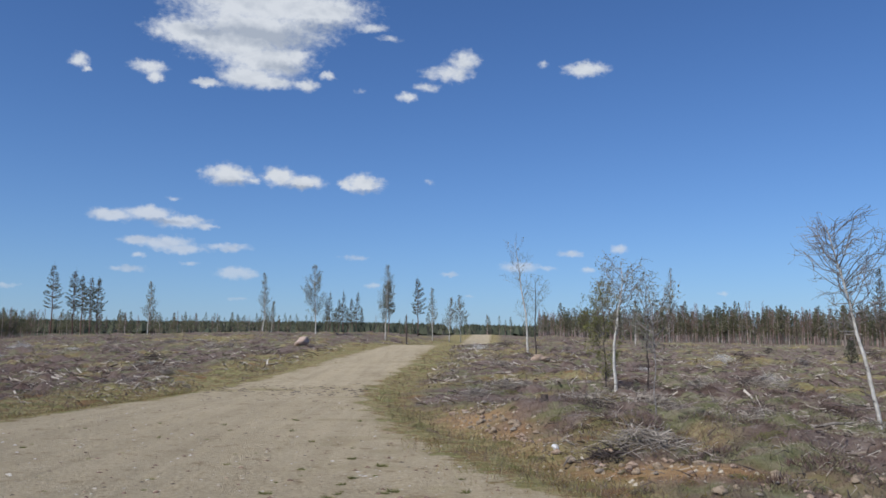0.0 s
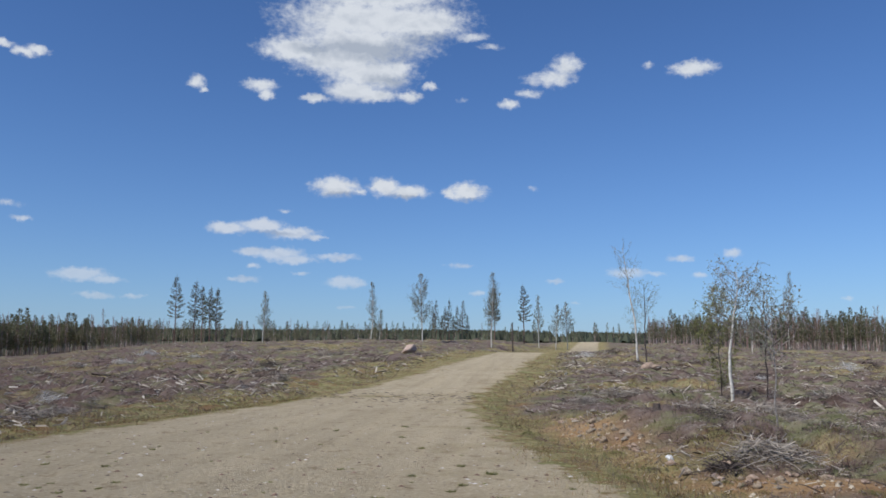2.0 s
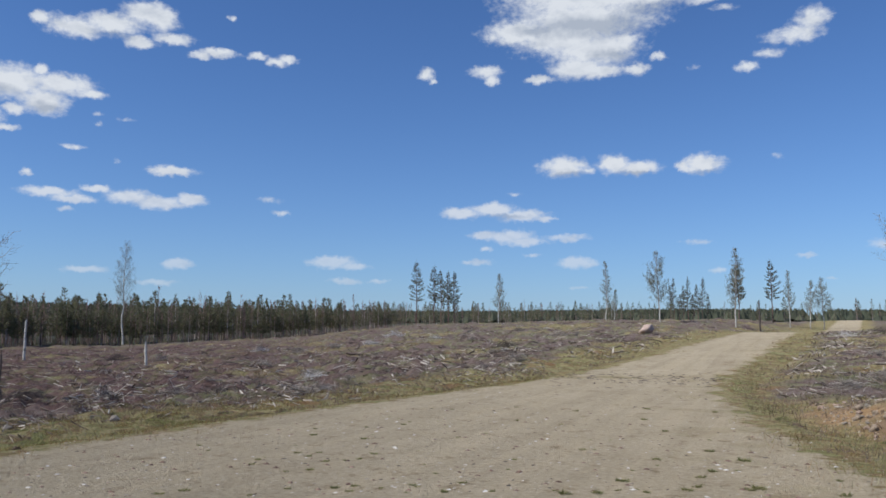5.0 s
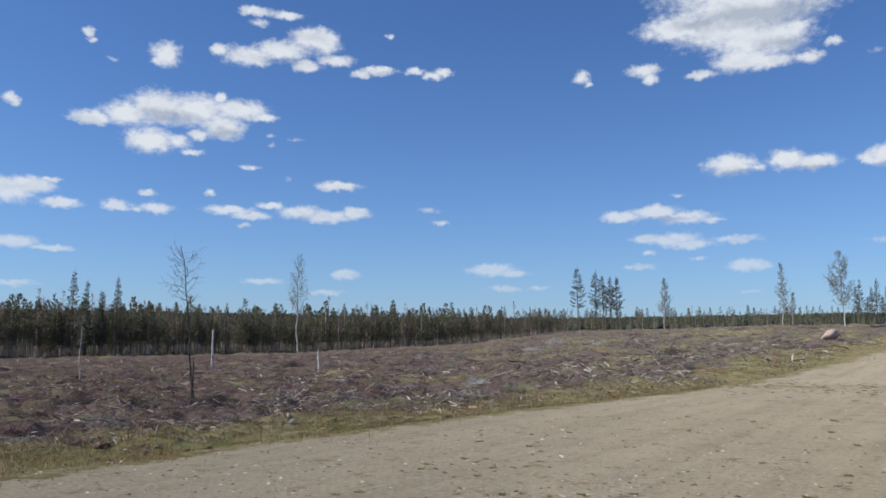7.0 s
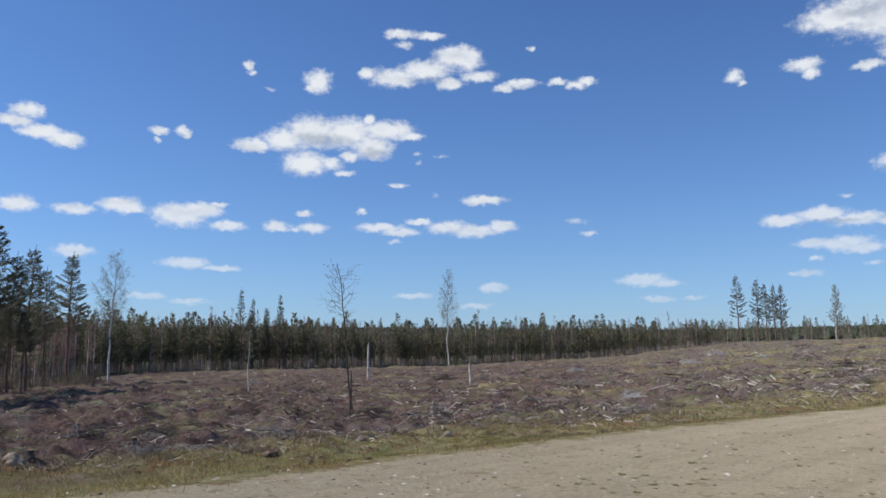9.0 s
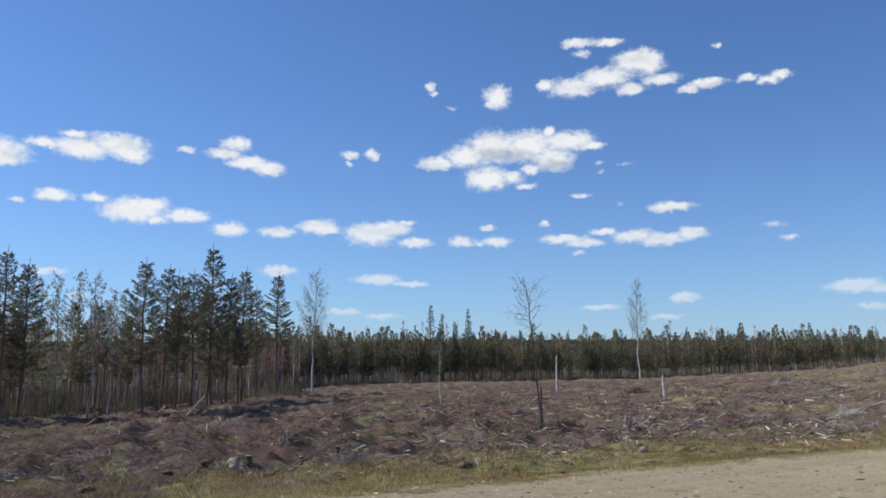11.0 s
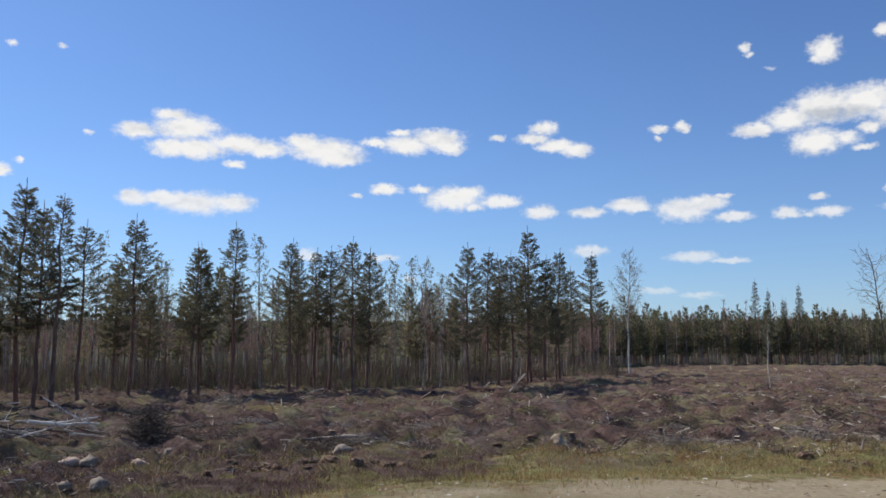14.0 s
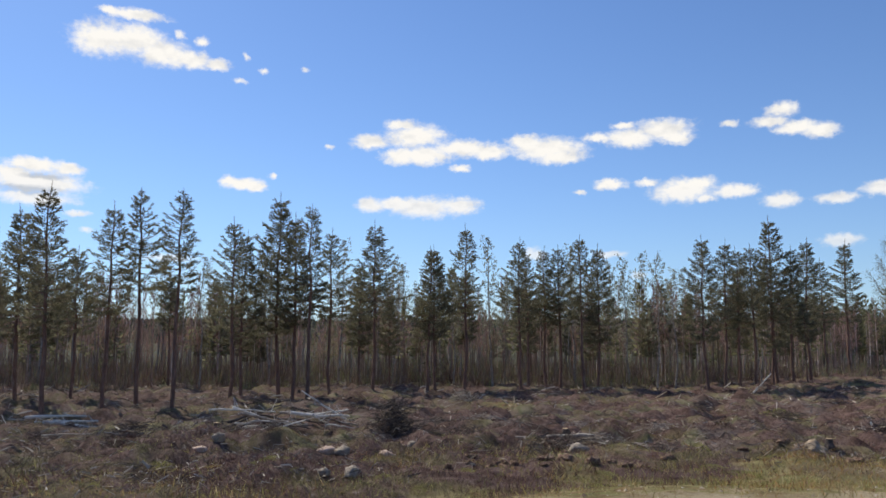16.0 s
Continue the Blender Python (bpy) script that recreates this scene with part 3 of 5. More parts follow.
def ground_z(x, y, rough=True):
    x, y = np.asarray(x, float), np.asarray(y, float)
    d, az = np.hypot(x, y), np.degrees(np.arctan2(-x, y))
    out = off_road(x, y)
    near, mid, ridge = np.interp(az, BEARING, NEAR_Z), np.interp(az, BEARING, MID_Z), np.interp(az, BEARING, RIDGE_Z)
    land = near * smooth(6, 30, d) + (mid - near) * smooth(25, 125, d)
    land = land + 3.0 * smooth(125, 500, d) + (ridge - 3) * smooth(480, 1050, d)
    z = np.interp(y, RISE_Y, RISE_Z)
    z = z + (land - z) * smooth(0.3, 11, out) * 1.0
    wild = smooth(0.1, 2.5, out)
    z = z - 0.12 * np.exp(-((out - 1.3) / 0.7) ** 2) * smooth(60, 30, d)
    # bank of dug earth by the gravel
    z = z + 0.5 * np.exp(-(((x - 2.1 + 0.22 * (y - 16)) / 1.15) ** 2 + ((y - 15.5) / 3.2) ** 2)) + 0.3 * np.exp(-(((x - 5.5) / 2.2) ** 2 + ((y - 13) / 2.0) ** 2))
    if rough:
        lumps = (grain(x, y, 2.6, 3) - 0.5) * 0.24 + (grain(x, y, 0.9, 5) - 0.5) * 0.26 + (grain(x, y, 0.36, 7) - 0.5) * 0.3
        # hummocks round old stumps and the holes torn between them
        lumps = lumps + 0.1 * smooth(0.58, 0.82, grain(x, y, 0.8, 12)) - 0.16 * smooth(0.6, 0.82, grain(x, y, 0.95, 13))
        az_ = np.degrees(np.arctan2(-x, y))
        lumps = lumps * (1 + 0.2 * smooth(45, 70, az_) * smooth(70, 30, d))
        z = z + smooth(0.1, 7.0, out) * lumps * smooth(400, 120, d) + (1 - wild) * (grain(x, y, 1.4, 9) - 0.5) * 0.03
    return z


def spot(az, d, lift=0.0):
    """The place on the ground at that bearing (degrees left of +y) and distance."""
    a = radians(az)
    x, y = -d * math.sin(a), d * math.cos(a)
    return Vector((x, y, float(ground_z(x, y)) + lift))


def mesh_of(name, verts, faces, mats, slots=None, smooth_faces=True):
    me = bpy.data.meshes.new(name)
    me.from_pydata(verts, [], faces)
    for m in mats:
        me.materials.append(m)
    if slots is not None:
        me.polygons.foreach_set("material_index", np.asarray(slots, np.int32))
    me.polygons.foreach_set("use_smooth", np.full(len(me.polygons), smooth_faces))
    me.update()
    return me


def big_mesh(name, verts, tris, mats, slots=None, smooth_faces=False):
    """A mesh straight from arrays: verts (n, 3), tris (m, 3)."""
    me = bpy.data.meshes.new(name)
    n, m = len(verts), len(tris)
    me.vertices.add(n)
    me.vertices.foreach_set("co", np.ascontiguousarray(verts, np.float32).ravel())
    me.loops.add(m * 3)
    me.loops.foreach_set("vertex_index", np.ascontiguousarray(tris, np.int32).ravel())
    me.polygons.add(m)
    me.polygons.foreach_set("loop_start", np.arange(0, m * 3, 3, dtype=np.int32))
    me.polygons.foreach_set("loop_total", np.full(m, 3, np.int32))
    for mat in mats:
        me.materials.append(mat)
    if slots is not None:
        me.polygons.foreach_set("material_index", np.ascontiguousarray(slots, np.int32))
    me.polygons.foreach_set("use_smooth", np.full(m, smooth_faces))
    me.update(calc_edges=True)
    return me


def build_ground():
    az = np.concatenate([np.arange(-42, 140, 0.27), np.arange(140, 318, 2.0)])
    d = np.concatenate([[0.4, 1, 2, 3.5, 5], np.geomspace(6, 30, 140), np.geomspace(30, 150, 140)[1:], np.geomspace(150, 4600, 50)[1:]])
    A, Dd = np.meshgrid(np.radians(az), d)
    X, Y = -Dd * np.sin(A), Dd * np.cos(A)
    Z = ground_z(X, Y)
    n, m = len(d), len(az)
    verts = np.stack([X, Y, Z], -1).reshape(-1, 3)
    i = np.arange(n - 1)[:, None] * m + np.arange(m)[None, :]
    j = np.arange(n - 1)[:, None] * m + (np.arange(m)[None, :] + 1) % m
    a, b, c, e = i.ravel(), j.ravel(), (j + m).ravel(), (i + m).ravel()
    tris = np.concatenate([np.stack([a, b, c], 1), np.stack([a, c, e], 1)])
    hub = len(verts)
    verts = np.concatenate([verts, [[0, 0, 0.0]]])
    k = np.arange(m)
    tris = np.concatenate([tris, np.stack([np.full(m, hub), (k + 1) % m, k], 1)])
    me = big_mesh("ground", verts, tris[:, ::-1], [GROUND], smooth_faces=True)
    x, y = verts[:, 0], verts[:, 1]
    out = off_road(x, y) + (grain(x, y, 1.6, 21) - 0.5) * 0.7 + (grain(x, y, 0.4, 22) - 0.5) * 0.5
    far = np.hypot(x, y)
    raw = off_road(x, y)
    gravel = smooth(1.6, 1.0, raw) * (y > -60) * (y < 215)
    mats = smooth(0.62, 0.78, grain(x, y, 0.8, 31)) * 0.25 * smooth(-3, 0, out) * (x > -4)
    mats = np.maximum(mats, 0.75 * smooth(62, 80, np.degrees(np.arctan2(-x, y))) * smooth(0.3, 0.75, 0.6 * grain(x, y, 0.5, 41) + 0.4 * grain(x, y, 1.5, 42)) * smooth(-5.0, 0.2, out))
    # bark and dirt dragged across the road
    dirt = np.exp(-((y - 25.8 - 0.15 * (x + 4)) / 0.9) ** 2) * smooth(0.45, 0.65, grain(x * 0.6, y * 1.4, 0.5, 37)) * 0.75
    gravel = gravel * (1 - mats) * (1 - dirt)
    reach = np.where(x < np.interp(y, EDGE_Y, EDGE_L), 4.2, 1.9)
    verge = smooth(1.25, 0.75, out / reach + (grain(x, y, 1.7, 23) - 0.5) * 0.6)
    verge = np.maximum(verge, smooth(0.64, 0.76, grain(x, y, 3.1, 24)) * 0.8)
    dug = dug_earth(x, y)
    bear = np.degrees(np.arctan2(-x, y))
    # distance by bearing where the painted forest shade on the ground begins
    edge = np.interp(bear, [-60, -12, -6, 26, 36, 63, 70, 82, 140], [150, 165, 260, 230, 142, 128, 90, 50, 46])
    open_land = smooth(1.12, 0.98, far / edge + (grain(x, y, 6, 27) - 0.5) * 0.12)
    # torn dark peat beside the road
    peat = smooth(0.56, 0.68, grain(x, y, 1.3, 28)) * smooth(60, 80, bear) * smooth(0.2, 0.8, out)
    verge = verge * (1 - 0.85 * peat)
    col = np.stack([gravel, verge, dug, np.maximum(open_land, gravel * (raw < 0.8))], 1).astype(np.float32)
    # torn peat and painted backlight dimness, growing with the bearing towards the sun
    rip_backlit = smooth(18, 46, bear) * smooth(135, 105, far) * smooth(0.25, 0.5, grain(x, y, 1.9, 29) * 0.6 + grain(x, y, 0.6, 30) * 0.4) * np.where(bear < 80, smooth(2.0, 4.2, out), smooth(0.3, 1.6, out))
    offset = me.attributes.new("off_road", "FLOAT", "POINT")
    offset.data.foreach_set("value", np.clip(raw, -4, 4).astype(np.float32))
    shade = me.attributes.new("torn", "FLOAT", "POINT")
    shade.data.foreach_set("value", rip_backlit.astype(np.float32))
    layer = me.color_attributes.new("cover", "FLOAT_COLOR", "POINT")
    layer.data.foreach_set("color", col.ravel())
    return tagged(new("ground", me), "clear-felled heath crossed by a pale gravel forest road", "ground", kind="structure")


build_ground()


# ---- tools for plants and wood ----
class Soup:
    """Vertices and triangles gathered piece by piece."""

    def __init__(self):
        self.v, self.f, self.n = [], [], 0

    def add(self, v, f):
        self.v.append(np.asarray(v, float))
        self.f.append(np.asarray(f, int) + self.n)
        self.n += len(v)

    def arrays(self):
        return np.concatenate(self.v), np.concatenate(self.f)

    def tube(self, pts, radii, sides=5, cap=False):
        pts = np.asarray(pts, float)
        k = len(pts)
        way = np.gradient(pts, axis=0)
        way /= np.linalg.norm(way, axis=1)[:, None] + 1e-9
        ref = np.where(np.abs(way[:, 2:3]) > 0.9, [[1.0, 0, 0]], [[0, 0, 1.0]])
        u = np.cross(way, ref)
        u /= np.linalg.norm(u, axis=1)[:, None] + 1e-9
        w = np.cross(way, u)
        ang = np.arange(sides) * 2 * np.pi / sides
        ring = (np.cos(ang)[None, :, None] * u[:, None] + np.sin(ang)[None, :, None] * w[:, None]) * np.asarray(radii, float)[:, None, None]
        v = (pts[:, None] + ring).reshape(-1, 3)
        a = (np.arange(k - 1)[:, None] * sides + np.arange(sides)[None]).ravel()
        b = (np.arange(k - 1)[:, None] * sides + (np.arange(sides)[None] + 1) % sides).ravel()
        f = np.concatenate([np.stack([a, b, b + sides], 1), np.stack([a, b + sides, a + sides], 1)])
        if cap:
            last = (k - 1) * sides
            f = np.concatenate([f, [[last, last + i, last + i + 1] for i in range(1, sides - 1)],
                                [[0, i + 1, i] for i in range(1, sides - 1)]])
        self.add(v, f)

    def blades(self, centres, ways, length, width, rng):
        """Thin pointed leaves from each centre along its way."""
        c, w = np.asarray(centres, float), np.asarray(ways, float)
        w = w / (np.linalg.norm(w, axis=1)[:, None] + 1e-9)
        s = np.cross(w, rng.normal(size=w.shape))
        s /= np.linalg.norm(s, axis=1)[:, None] + 1e-9
        length, width = np.asarray(length)[..., None], np.asarray(width)[..., None]
        v = np.stack([c - s * width / 2, c + s * width / 2, c + w * length], 1).reshape(-1, 3)
        self.add(v, np.arange(len(v)).reshape(-1, 3))


def part(name, soup, mat, parent, label="", smooth_faces=False):
    v, f = soup.arrays()
    ob = new(name, big_mesh(name, v, f, [mat], smooth_faces=smooth_faces))
    ob.parent = parent
    if label:
        ob["label"] = label
    return ob


def stem_line(h, rng, bend, steps=9):
    u = np.linspace(0, 1, steps)
    wob = np.stack([np.cumsum(rng.normal(0, 0.006, steps)), np.cumsum(rng.normal(0, 0.006, steps)), 0 * u], 1) * h
    return np.stack([bend[0] * u ** 1.5, bend[1] * u ** 1.5, u * h], 1) + wob - wob[0]


def along(line, u):
    s = np.linspace(0, 1, len(line))
    return np.stack([np.interp(u, s, line[:, k]) for k in range(3)], -1)


def pine_soups(h, seed, crown=0.42, width=0.13, full=1.0, bend=(0, 0), needle=1.0):
    """Trunk, whorls of limbs, and brushes of needles of a slim Scots pine."""
    rng = np.random.default_rng(seed)
    wood, limbs, leaf = Soup(), Soup(), Soup()
    line = stem_line(h, rng, bend)
    r0 = 0.0085 * h + 0.012
    u = np.linspace(0, 1, len(line))
    line[0, 2] -= 0.25
    wood.tube(line, r0 * (1 - u) ** 0.8 + 0.008, 7)
    gap = 0.032 * h
    z = crown * h
    lopsided = rng.uniform(0, 2 * np.pi)

    def brush(a, b, n, long, slim=1.0):
        """Needles all along one shoot from a to b."""
        q = rng.random((n, 1))
        w = (b - a) / (np.linalg.norm(b - a) + 1e-9)
        leaf.blades(a + (b - a) * (0.1 + 0.92 * q), w * 0.75 + rng.normal(0, 0.55, (n, 3)) + [0, 0, 0.15], rng.uniform(0.7, 1.2, n) * long * needle * slim, rng.uniform(0.018, 0.034, n) * needle * slim, rng)

    while z < h * 0.95:
        v = (z / h - crown) / (1 - crown)
        reach = h * width * (1.4 * (1 - v) ** 1.02 * min(1, 0.55 + 2.6 * v) + 0.01)
        count = int(rng.integers(4, 7)) if v < 0.85 else 4
        first = rng.uniform(0, 2 * np.pi)
        for k in range(count):
            if rng.random() > 0.62 + 0.38 * full:
                continue
            ang = first + k * 2 * np.pi / count + rng.normal(0, 0.25)
            ln = reach * rng.uniform(0.62, 1.15) * (1 + 0.15 * math.cos(ang - lopsided)) + 0.08
            rise = -0.12 + 0.7 * v + rng.normal(0, 0.1)
            base = along(line, min(0.99, z / h + rng.normal(0, 0.006)))
            out = np.array([np.cos(ang), np.sin(ang), 0])
            side = np.array([-np.sin(ang), np.cos(ang), 0])
            mid = base + out * ln * 0.55 + np.array([0, 0, rise * ln * 0.5])
            tip = base + out * ln + np.array([0, 0, (rise + 0.3) * ln])
            limbs.tube([base, mid, tip], [0.008 + 0.008 * ln, 0.006 + 0.003 * ln, 0.004], 3)
            per = int((12 + 12 * full) / needle ** 0.7)
            brush(mid * 0.4 + tip * 0.6, tip, per, 0.13, 1.08 - 0.4 * v)
            brush(mid, mid * 0.4 + tip * 0.6, per, 0.11, 1.08 - 0.4 * v)
            for q in np.arange(0.3, 0.98, 0.17 / max(ln, 0.35)):
                c = base * (1 - q) ** 2 + 2 * mid * q * (1 - q) + tip * q * q
                for sgn in (-1, 1):
                    if rng.random() < 0.12:
                        continue
                    sl = (0.13 + 0.3 * ln * (1.1 - q)) * rng.uniform(0.7, 1.2)
                    e = c + (out * 0.7 + side * sgn * 0.75 + np.array([0, 0, 0.28 + rng.normal(0, 0.12)])) * sl
                    brush(c, e, per, 0.115, 1.08 - 0.4 * v)
        z += gap * rng.uniform(0.75, 1.25) * (1.0 - 0.35 * v)
    top = line[-1]
    brush(along(line, 0.93), top + [0, 0, 0.06], 18, 0.09, 0.75)
    for k in range(18):
        zz = rng.uniform(0.1, crown) * h
        b, ang, ln = along(line, zz / h), rng.uniform(0, 2 * np.pi), rng.uniform(0.1, 0.55)
        limbs.tube([b, b + [np.cos(ang) * ln, np.sin(ang) * ln, -0.15 * ln]], [0.009, 0.003], 3)
    return wood, limbs, leaf


def birch_soups(h, seed, crown=0.3, width=0.11, leaves=1.0, bend=(0, 0), rise=(0.9, 1.8), thick=1.0, leaf_size=1.0, limbs=1.0, cone=0.0, twiggy=1.0):
    """White stem, fine limbs and twigs, and scant young leaves of a birch."""
    rng = np.random.default_rng(seed)
    stem, twigs, leaf = Soup(), Soup(), Soup()
    line = stem_line(h, rng, bend, 12)
    line[0, 2] -= 0.25
    u = np.linspace(0, 1, len(line))
    stem.tube(line, (0.0075 * h + 0.012) * thick * (1 - u) ** 0.85 + 0.006, 7)
    for z in np.linspace(crown * h, h * 0.97, int((22 + h * 2.2) * limbs)):
        v = (z / h - crown) / (1 - crown)
        reach = h * width * ((1 - cone) * (0.35 + 1.6 * v * (1 - v) * 1.6 + 0.2 * (1 - v)) + cone * (0.08 + 1.15 * (1 - v) ** 0.95 * min(1, 0.5 + 3 * v))) * rng.uniform(0.6, 1.25)
        ang, up = rng.uniform(0, 2 * np.pi), rng.uniform(*rise)
        out = np.array([np.cos(ang), np.sin(ang), 0])
        base = along(line, z / h)
        pts = np.array([base, base + out * reach * 0.4 + [0, 0, up * reach * 0.32], base + out * reach * 0.75 + [0, 0, up * reach * 0.75], base + out * reach + [0, 0, up * reach * 1.05]])
        pts[1:] += rng.normal(0, 0.09 * reach, (3, 3))
        twigs.tube(pts, [0.005 + 0.008 * reach, 0.005 + 0.004 * reach, 0.005, 0.0035], 3)
        for q in np.linspace(0.3, 1.0, max(3, int(reach * 7 * twiggy))):
            c = along(pts, q)
            ln = reach * rng.uniform(0.18, 0.42) + 0.1
            w = out * 0.6 + rng.normal(0, 0.55, 3) + [0, 0, 0.35]
            w /= np.linalg.norm(w)
            e = c + w * ln + [0, 0, -0.06 * ln]
            twigs.tube([c, (c + e) / 2 + rng.normal(0, 0.03, 3), e], [0.004, 0.0032, 0.0022], 3)
            n = rng.poisson(9 * leaves)
            if n:
                s = rng.uniform(0.15, 1.05, (n, 1))
                leaf.blades(c + (e - c) * s + rng.normal(0, 0.05, (n, 3)), rng.normal(0, 1, (n, 3)) + [0, 0, -0.3], rng.uniform(0.035, 0.07, n) * leaf_size, rng.uniform(0.03, 0.05, n) * leaf_size, rng)
    return stem, twigs, leaf


def make_pine(label, h, seed, group="", **kw):
    tree = tagged(new("pine_tree"), label, "pine tree", group)
    wood, limbs, leaf = pine_soups(h, seed, **kw)
    trunk = part("trunk", wood, PINE_BARK, tree, smooth_faces=True)
    part("branchwork", limbs, PINE_BARK, trunk)["kind"] = "stuff"
    part("crown", leaf, NEEDLES, tree)
    return tree


def make_birch(label, h, seed, group="", bark=None, leaf_mat=None, **kw):
    tree = tagged(new("birch_tree"), label, "birch tree", group)
    stem, twigs, leaf = birch_soups(h, seed, **kw)
    trunk = part("trunk", stem, bark or BIRCH_BARK, tree, smooth_faces=True)
    part("branchwork", twigs, TWIG, trunk)["kind"] = "stuff"
    if leaf.n:
        part("crown", leaf, leaf_mat or YOUNG_LEAF, tree)
    return tree


def stand_at(tree, az, d, turn=0.0, size=1.0):
    tree.matrix_basis = Matrix.Translation(spot(az, d)) @ pose(0, 0, 0, 0, 0, turn) @ Matrix.Diagonal((size, size, size, 1))
    return tree


def plant(tree, az, d, turn, size):
    return stand_at(copy_thing(tree, Matrix.Identity(4)), az, d, turn, size)


# ---- the near stand of pines at the edge of the felling ----
rng = np.random.default_rng(11)
STAND = "pines at the edge of the felling"
pine_kinds = [make_pine("slim Scots pine with bare lower trunk and dark green crown", 8.05, 101 + k, STAND, crown=c, width=w, full=f)
              for k, (c, w, f) in enumerate([(0.38, 0.135, 0.9), (0.46, 0.11, 0.75), (0.3, 0.15, 1.0), (0.52, 0.1, 0.6), (0.38, 0.12, 0.85), (0.42, 0.14, 0.95)])]
# bark darkened in colour for stems that stand dim among the pines
birch_kinds = [make_birch("slender white birch with thin grey twigs and sparse young leaves", 8.0, 131 + k, "birches among the pines", crown=c, width=w, leaves=l, bark=DIM_BIRCH, thick=0.8, leaf_size=1.6, limbs=0.9, twiggy=0.85, cone=0.6)
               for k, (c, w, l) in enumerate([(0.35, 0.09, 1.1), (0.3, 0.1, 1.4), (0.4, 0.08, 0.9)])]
deep_pines = [make_pine("slender pine deep among the birches", 8.0, 151 + k, "pines deep in the stand", crown=c, width=w, full=0.5, needle=1.7)
              for k, (c, w) in enumerate([(0.4, 0.12), (0.5, 0.1), (0.34, 0.13)])]
used = set()


def set_tree(kinds, k, az, d, h):
    """The first use takes the original, later ones copy it."""
    src = kinds[k % len(kinds)]
    turn = float(rng.uniform(0, 360))
    if src.name not in used:
        used.add(src.name)
        return stand_at(src, az + 0.15, d, turn, h / 8.0)
    return plant(src, az + 0.15, d, turn, h / 8.0)


for k, az, d, h in [(0, 125.0, 28.8, 7.4), (1, 121.5, 29.8, 7.2), (3, 119.4, 33.5, 8.5), (3, 117.2, 29.1, 7.5), (1, 113.5, 34.7, 7.7), (2, 112.7, 39.0, 8.0),
                    (2, 110.1, 39.3, 10.0), (4, 109.2, 38.0, 8.6), (3, 108.2, 36.0, 8.9), (1, 106.6, 38.9, 8.0), (5, 103.6, 42.3, 9.0), (0, 99.7, 42.0, 8.0)]:
    set_tree(pine_kinds, k, az, d, h)
for k, az, d, h in [(4, 99.1, 42.5, 7.9), (1, 97.1, 43.0, 8.8), (0, 93.0, 43.1, 8.2), (3, 92.5, 45.0, 7.6), (1, 91.2, 46.0, 8.1), (5, 90.3, 46.2, 8.2), (1, 88.6, 43.5, 8.4), (2, 87.7, 45.2, 8.0),
                    (2, 80.3, 45.0, 8.3), (4, 79.2, 49.0, 8.4), (0, 78.3, 50.0, 8.2), (5, 77.3, 52.0, 8.6), (2, 76.2, 53.5, 8.4), (4, 75.9, 57.5, 11.3), (0, 74.9, 58.0, 9.0), (2, 73.9, 62.0, 10.2)]:
    set_tree(pine_kinds, k, az, d, h)
for k, az, d, h in [(1, 72.9, 70.0, 9.5), (0, 71.5, 74.0, 10.9), (5, 123.4, 37.0, 6.4), (2, 126.5, 36.0, 7.8), (0, 128.8, 31.0, 7.6), (3, 131.0, 34.0, 8.0), (5, 133.5, 30.0, 7.8), (1, 136.0, 33.0, 8.2)]:
    set_tree(pine_kinds, k, az, d, h)
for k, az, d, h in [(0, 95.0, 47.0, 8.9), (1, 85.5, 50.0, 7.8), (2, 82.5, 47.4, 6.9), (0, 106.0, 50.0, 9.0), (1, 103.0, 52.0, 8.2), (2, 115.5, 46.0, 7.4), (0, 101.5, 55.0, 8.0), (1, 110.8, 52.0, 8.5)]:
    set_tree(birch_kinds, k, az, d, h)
for _ in range(130):
    az, d = rng.uniform(74, 138), rng.uniform(46, 72)
    if az < 82 and d < 56:
        continue
    if rng.random() < 0.38:
        set_tree(deep_pines, int(rng.integers(0, 3)), az, d, rng.uniform(4.0, 7.6))
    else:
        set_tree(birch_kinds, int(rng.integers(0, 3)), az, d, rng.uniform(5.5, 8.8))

# ---- trees left standing on the felling ----
stand_at(make_birch("tall white birch standing at the forest edge", 16.2, 201, crown=0.33, width=0.1, leaves=1.0, leaf_size=0.9, cone=0.8, limbs=2.0, twiggy=1.6), 46.06, 132, 20)
stand_at(make_birch("tall white birch beside the pine stand", 11.4, 202, crown=0.33, width=0.13, leaves=1.0, leaf_size=0.8, cone=0.8, limbs=2.0, twiggy=1.8), 69.15, 74, 20)
for az, d, h, k, w in [(20.2, 108, 6.9, 203, 0.075), (12.6, 122, 9.1, 204, 0.06), (12.0, 128, 4.9, 205, 0.07), (8.9, 95, 8.5, 206, 0.1), (3.95, 100, 9.6, 207, 0.08),
                       (0.55, 128, 8.4, 208, 0.06), (-0.64, 132, 7.4, 209, 0.08), (-1.45, 134, 7.9, 210, 0.1), (-16.1, 150, 13.9, 211, 0.06), (-13.8, 84, 4.6, 212, 0.06)]:
    stand_at(make_birch("retained birch with a white stem and narrow greyish crown", h, k, "retained birches on the felling", crown=0.24, width=w * 1.4, leaves=1.7, leaf_size=1.0, cone=1.0, limbs=2.3, twiggy=1.6), az, d, k * 37)
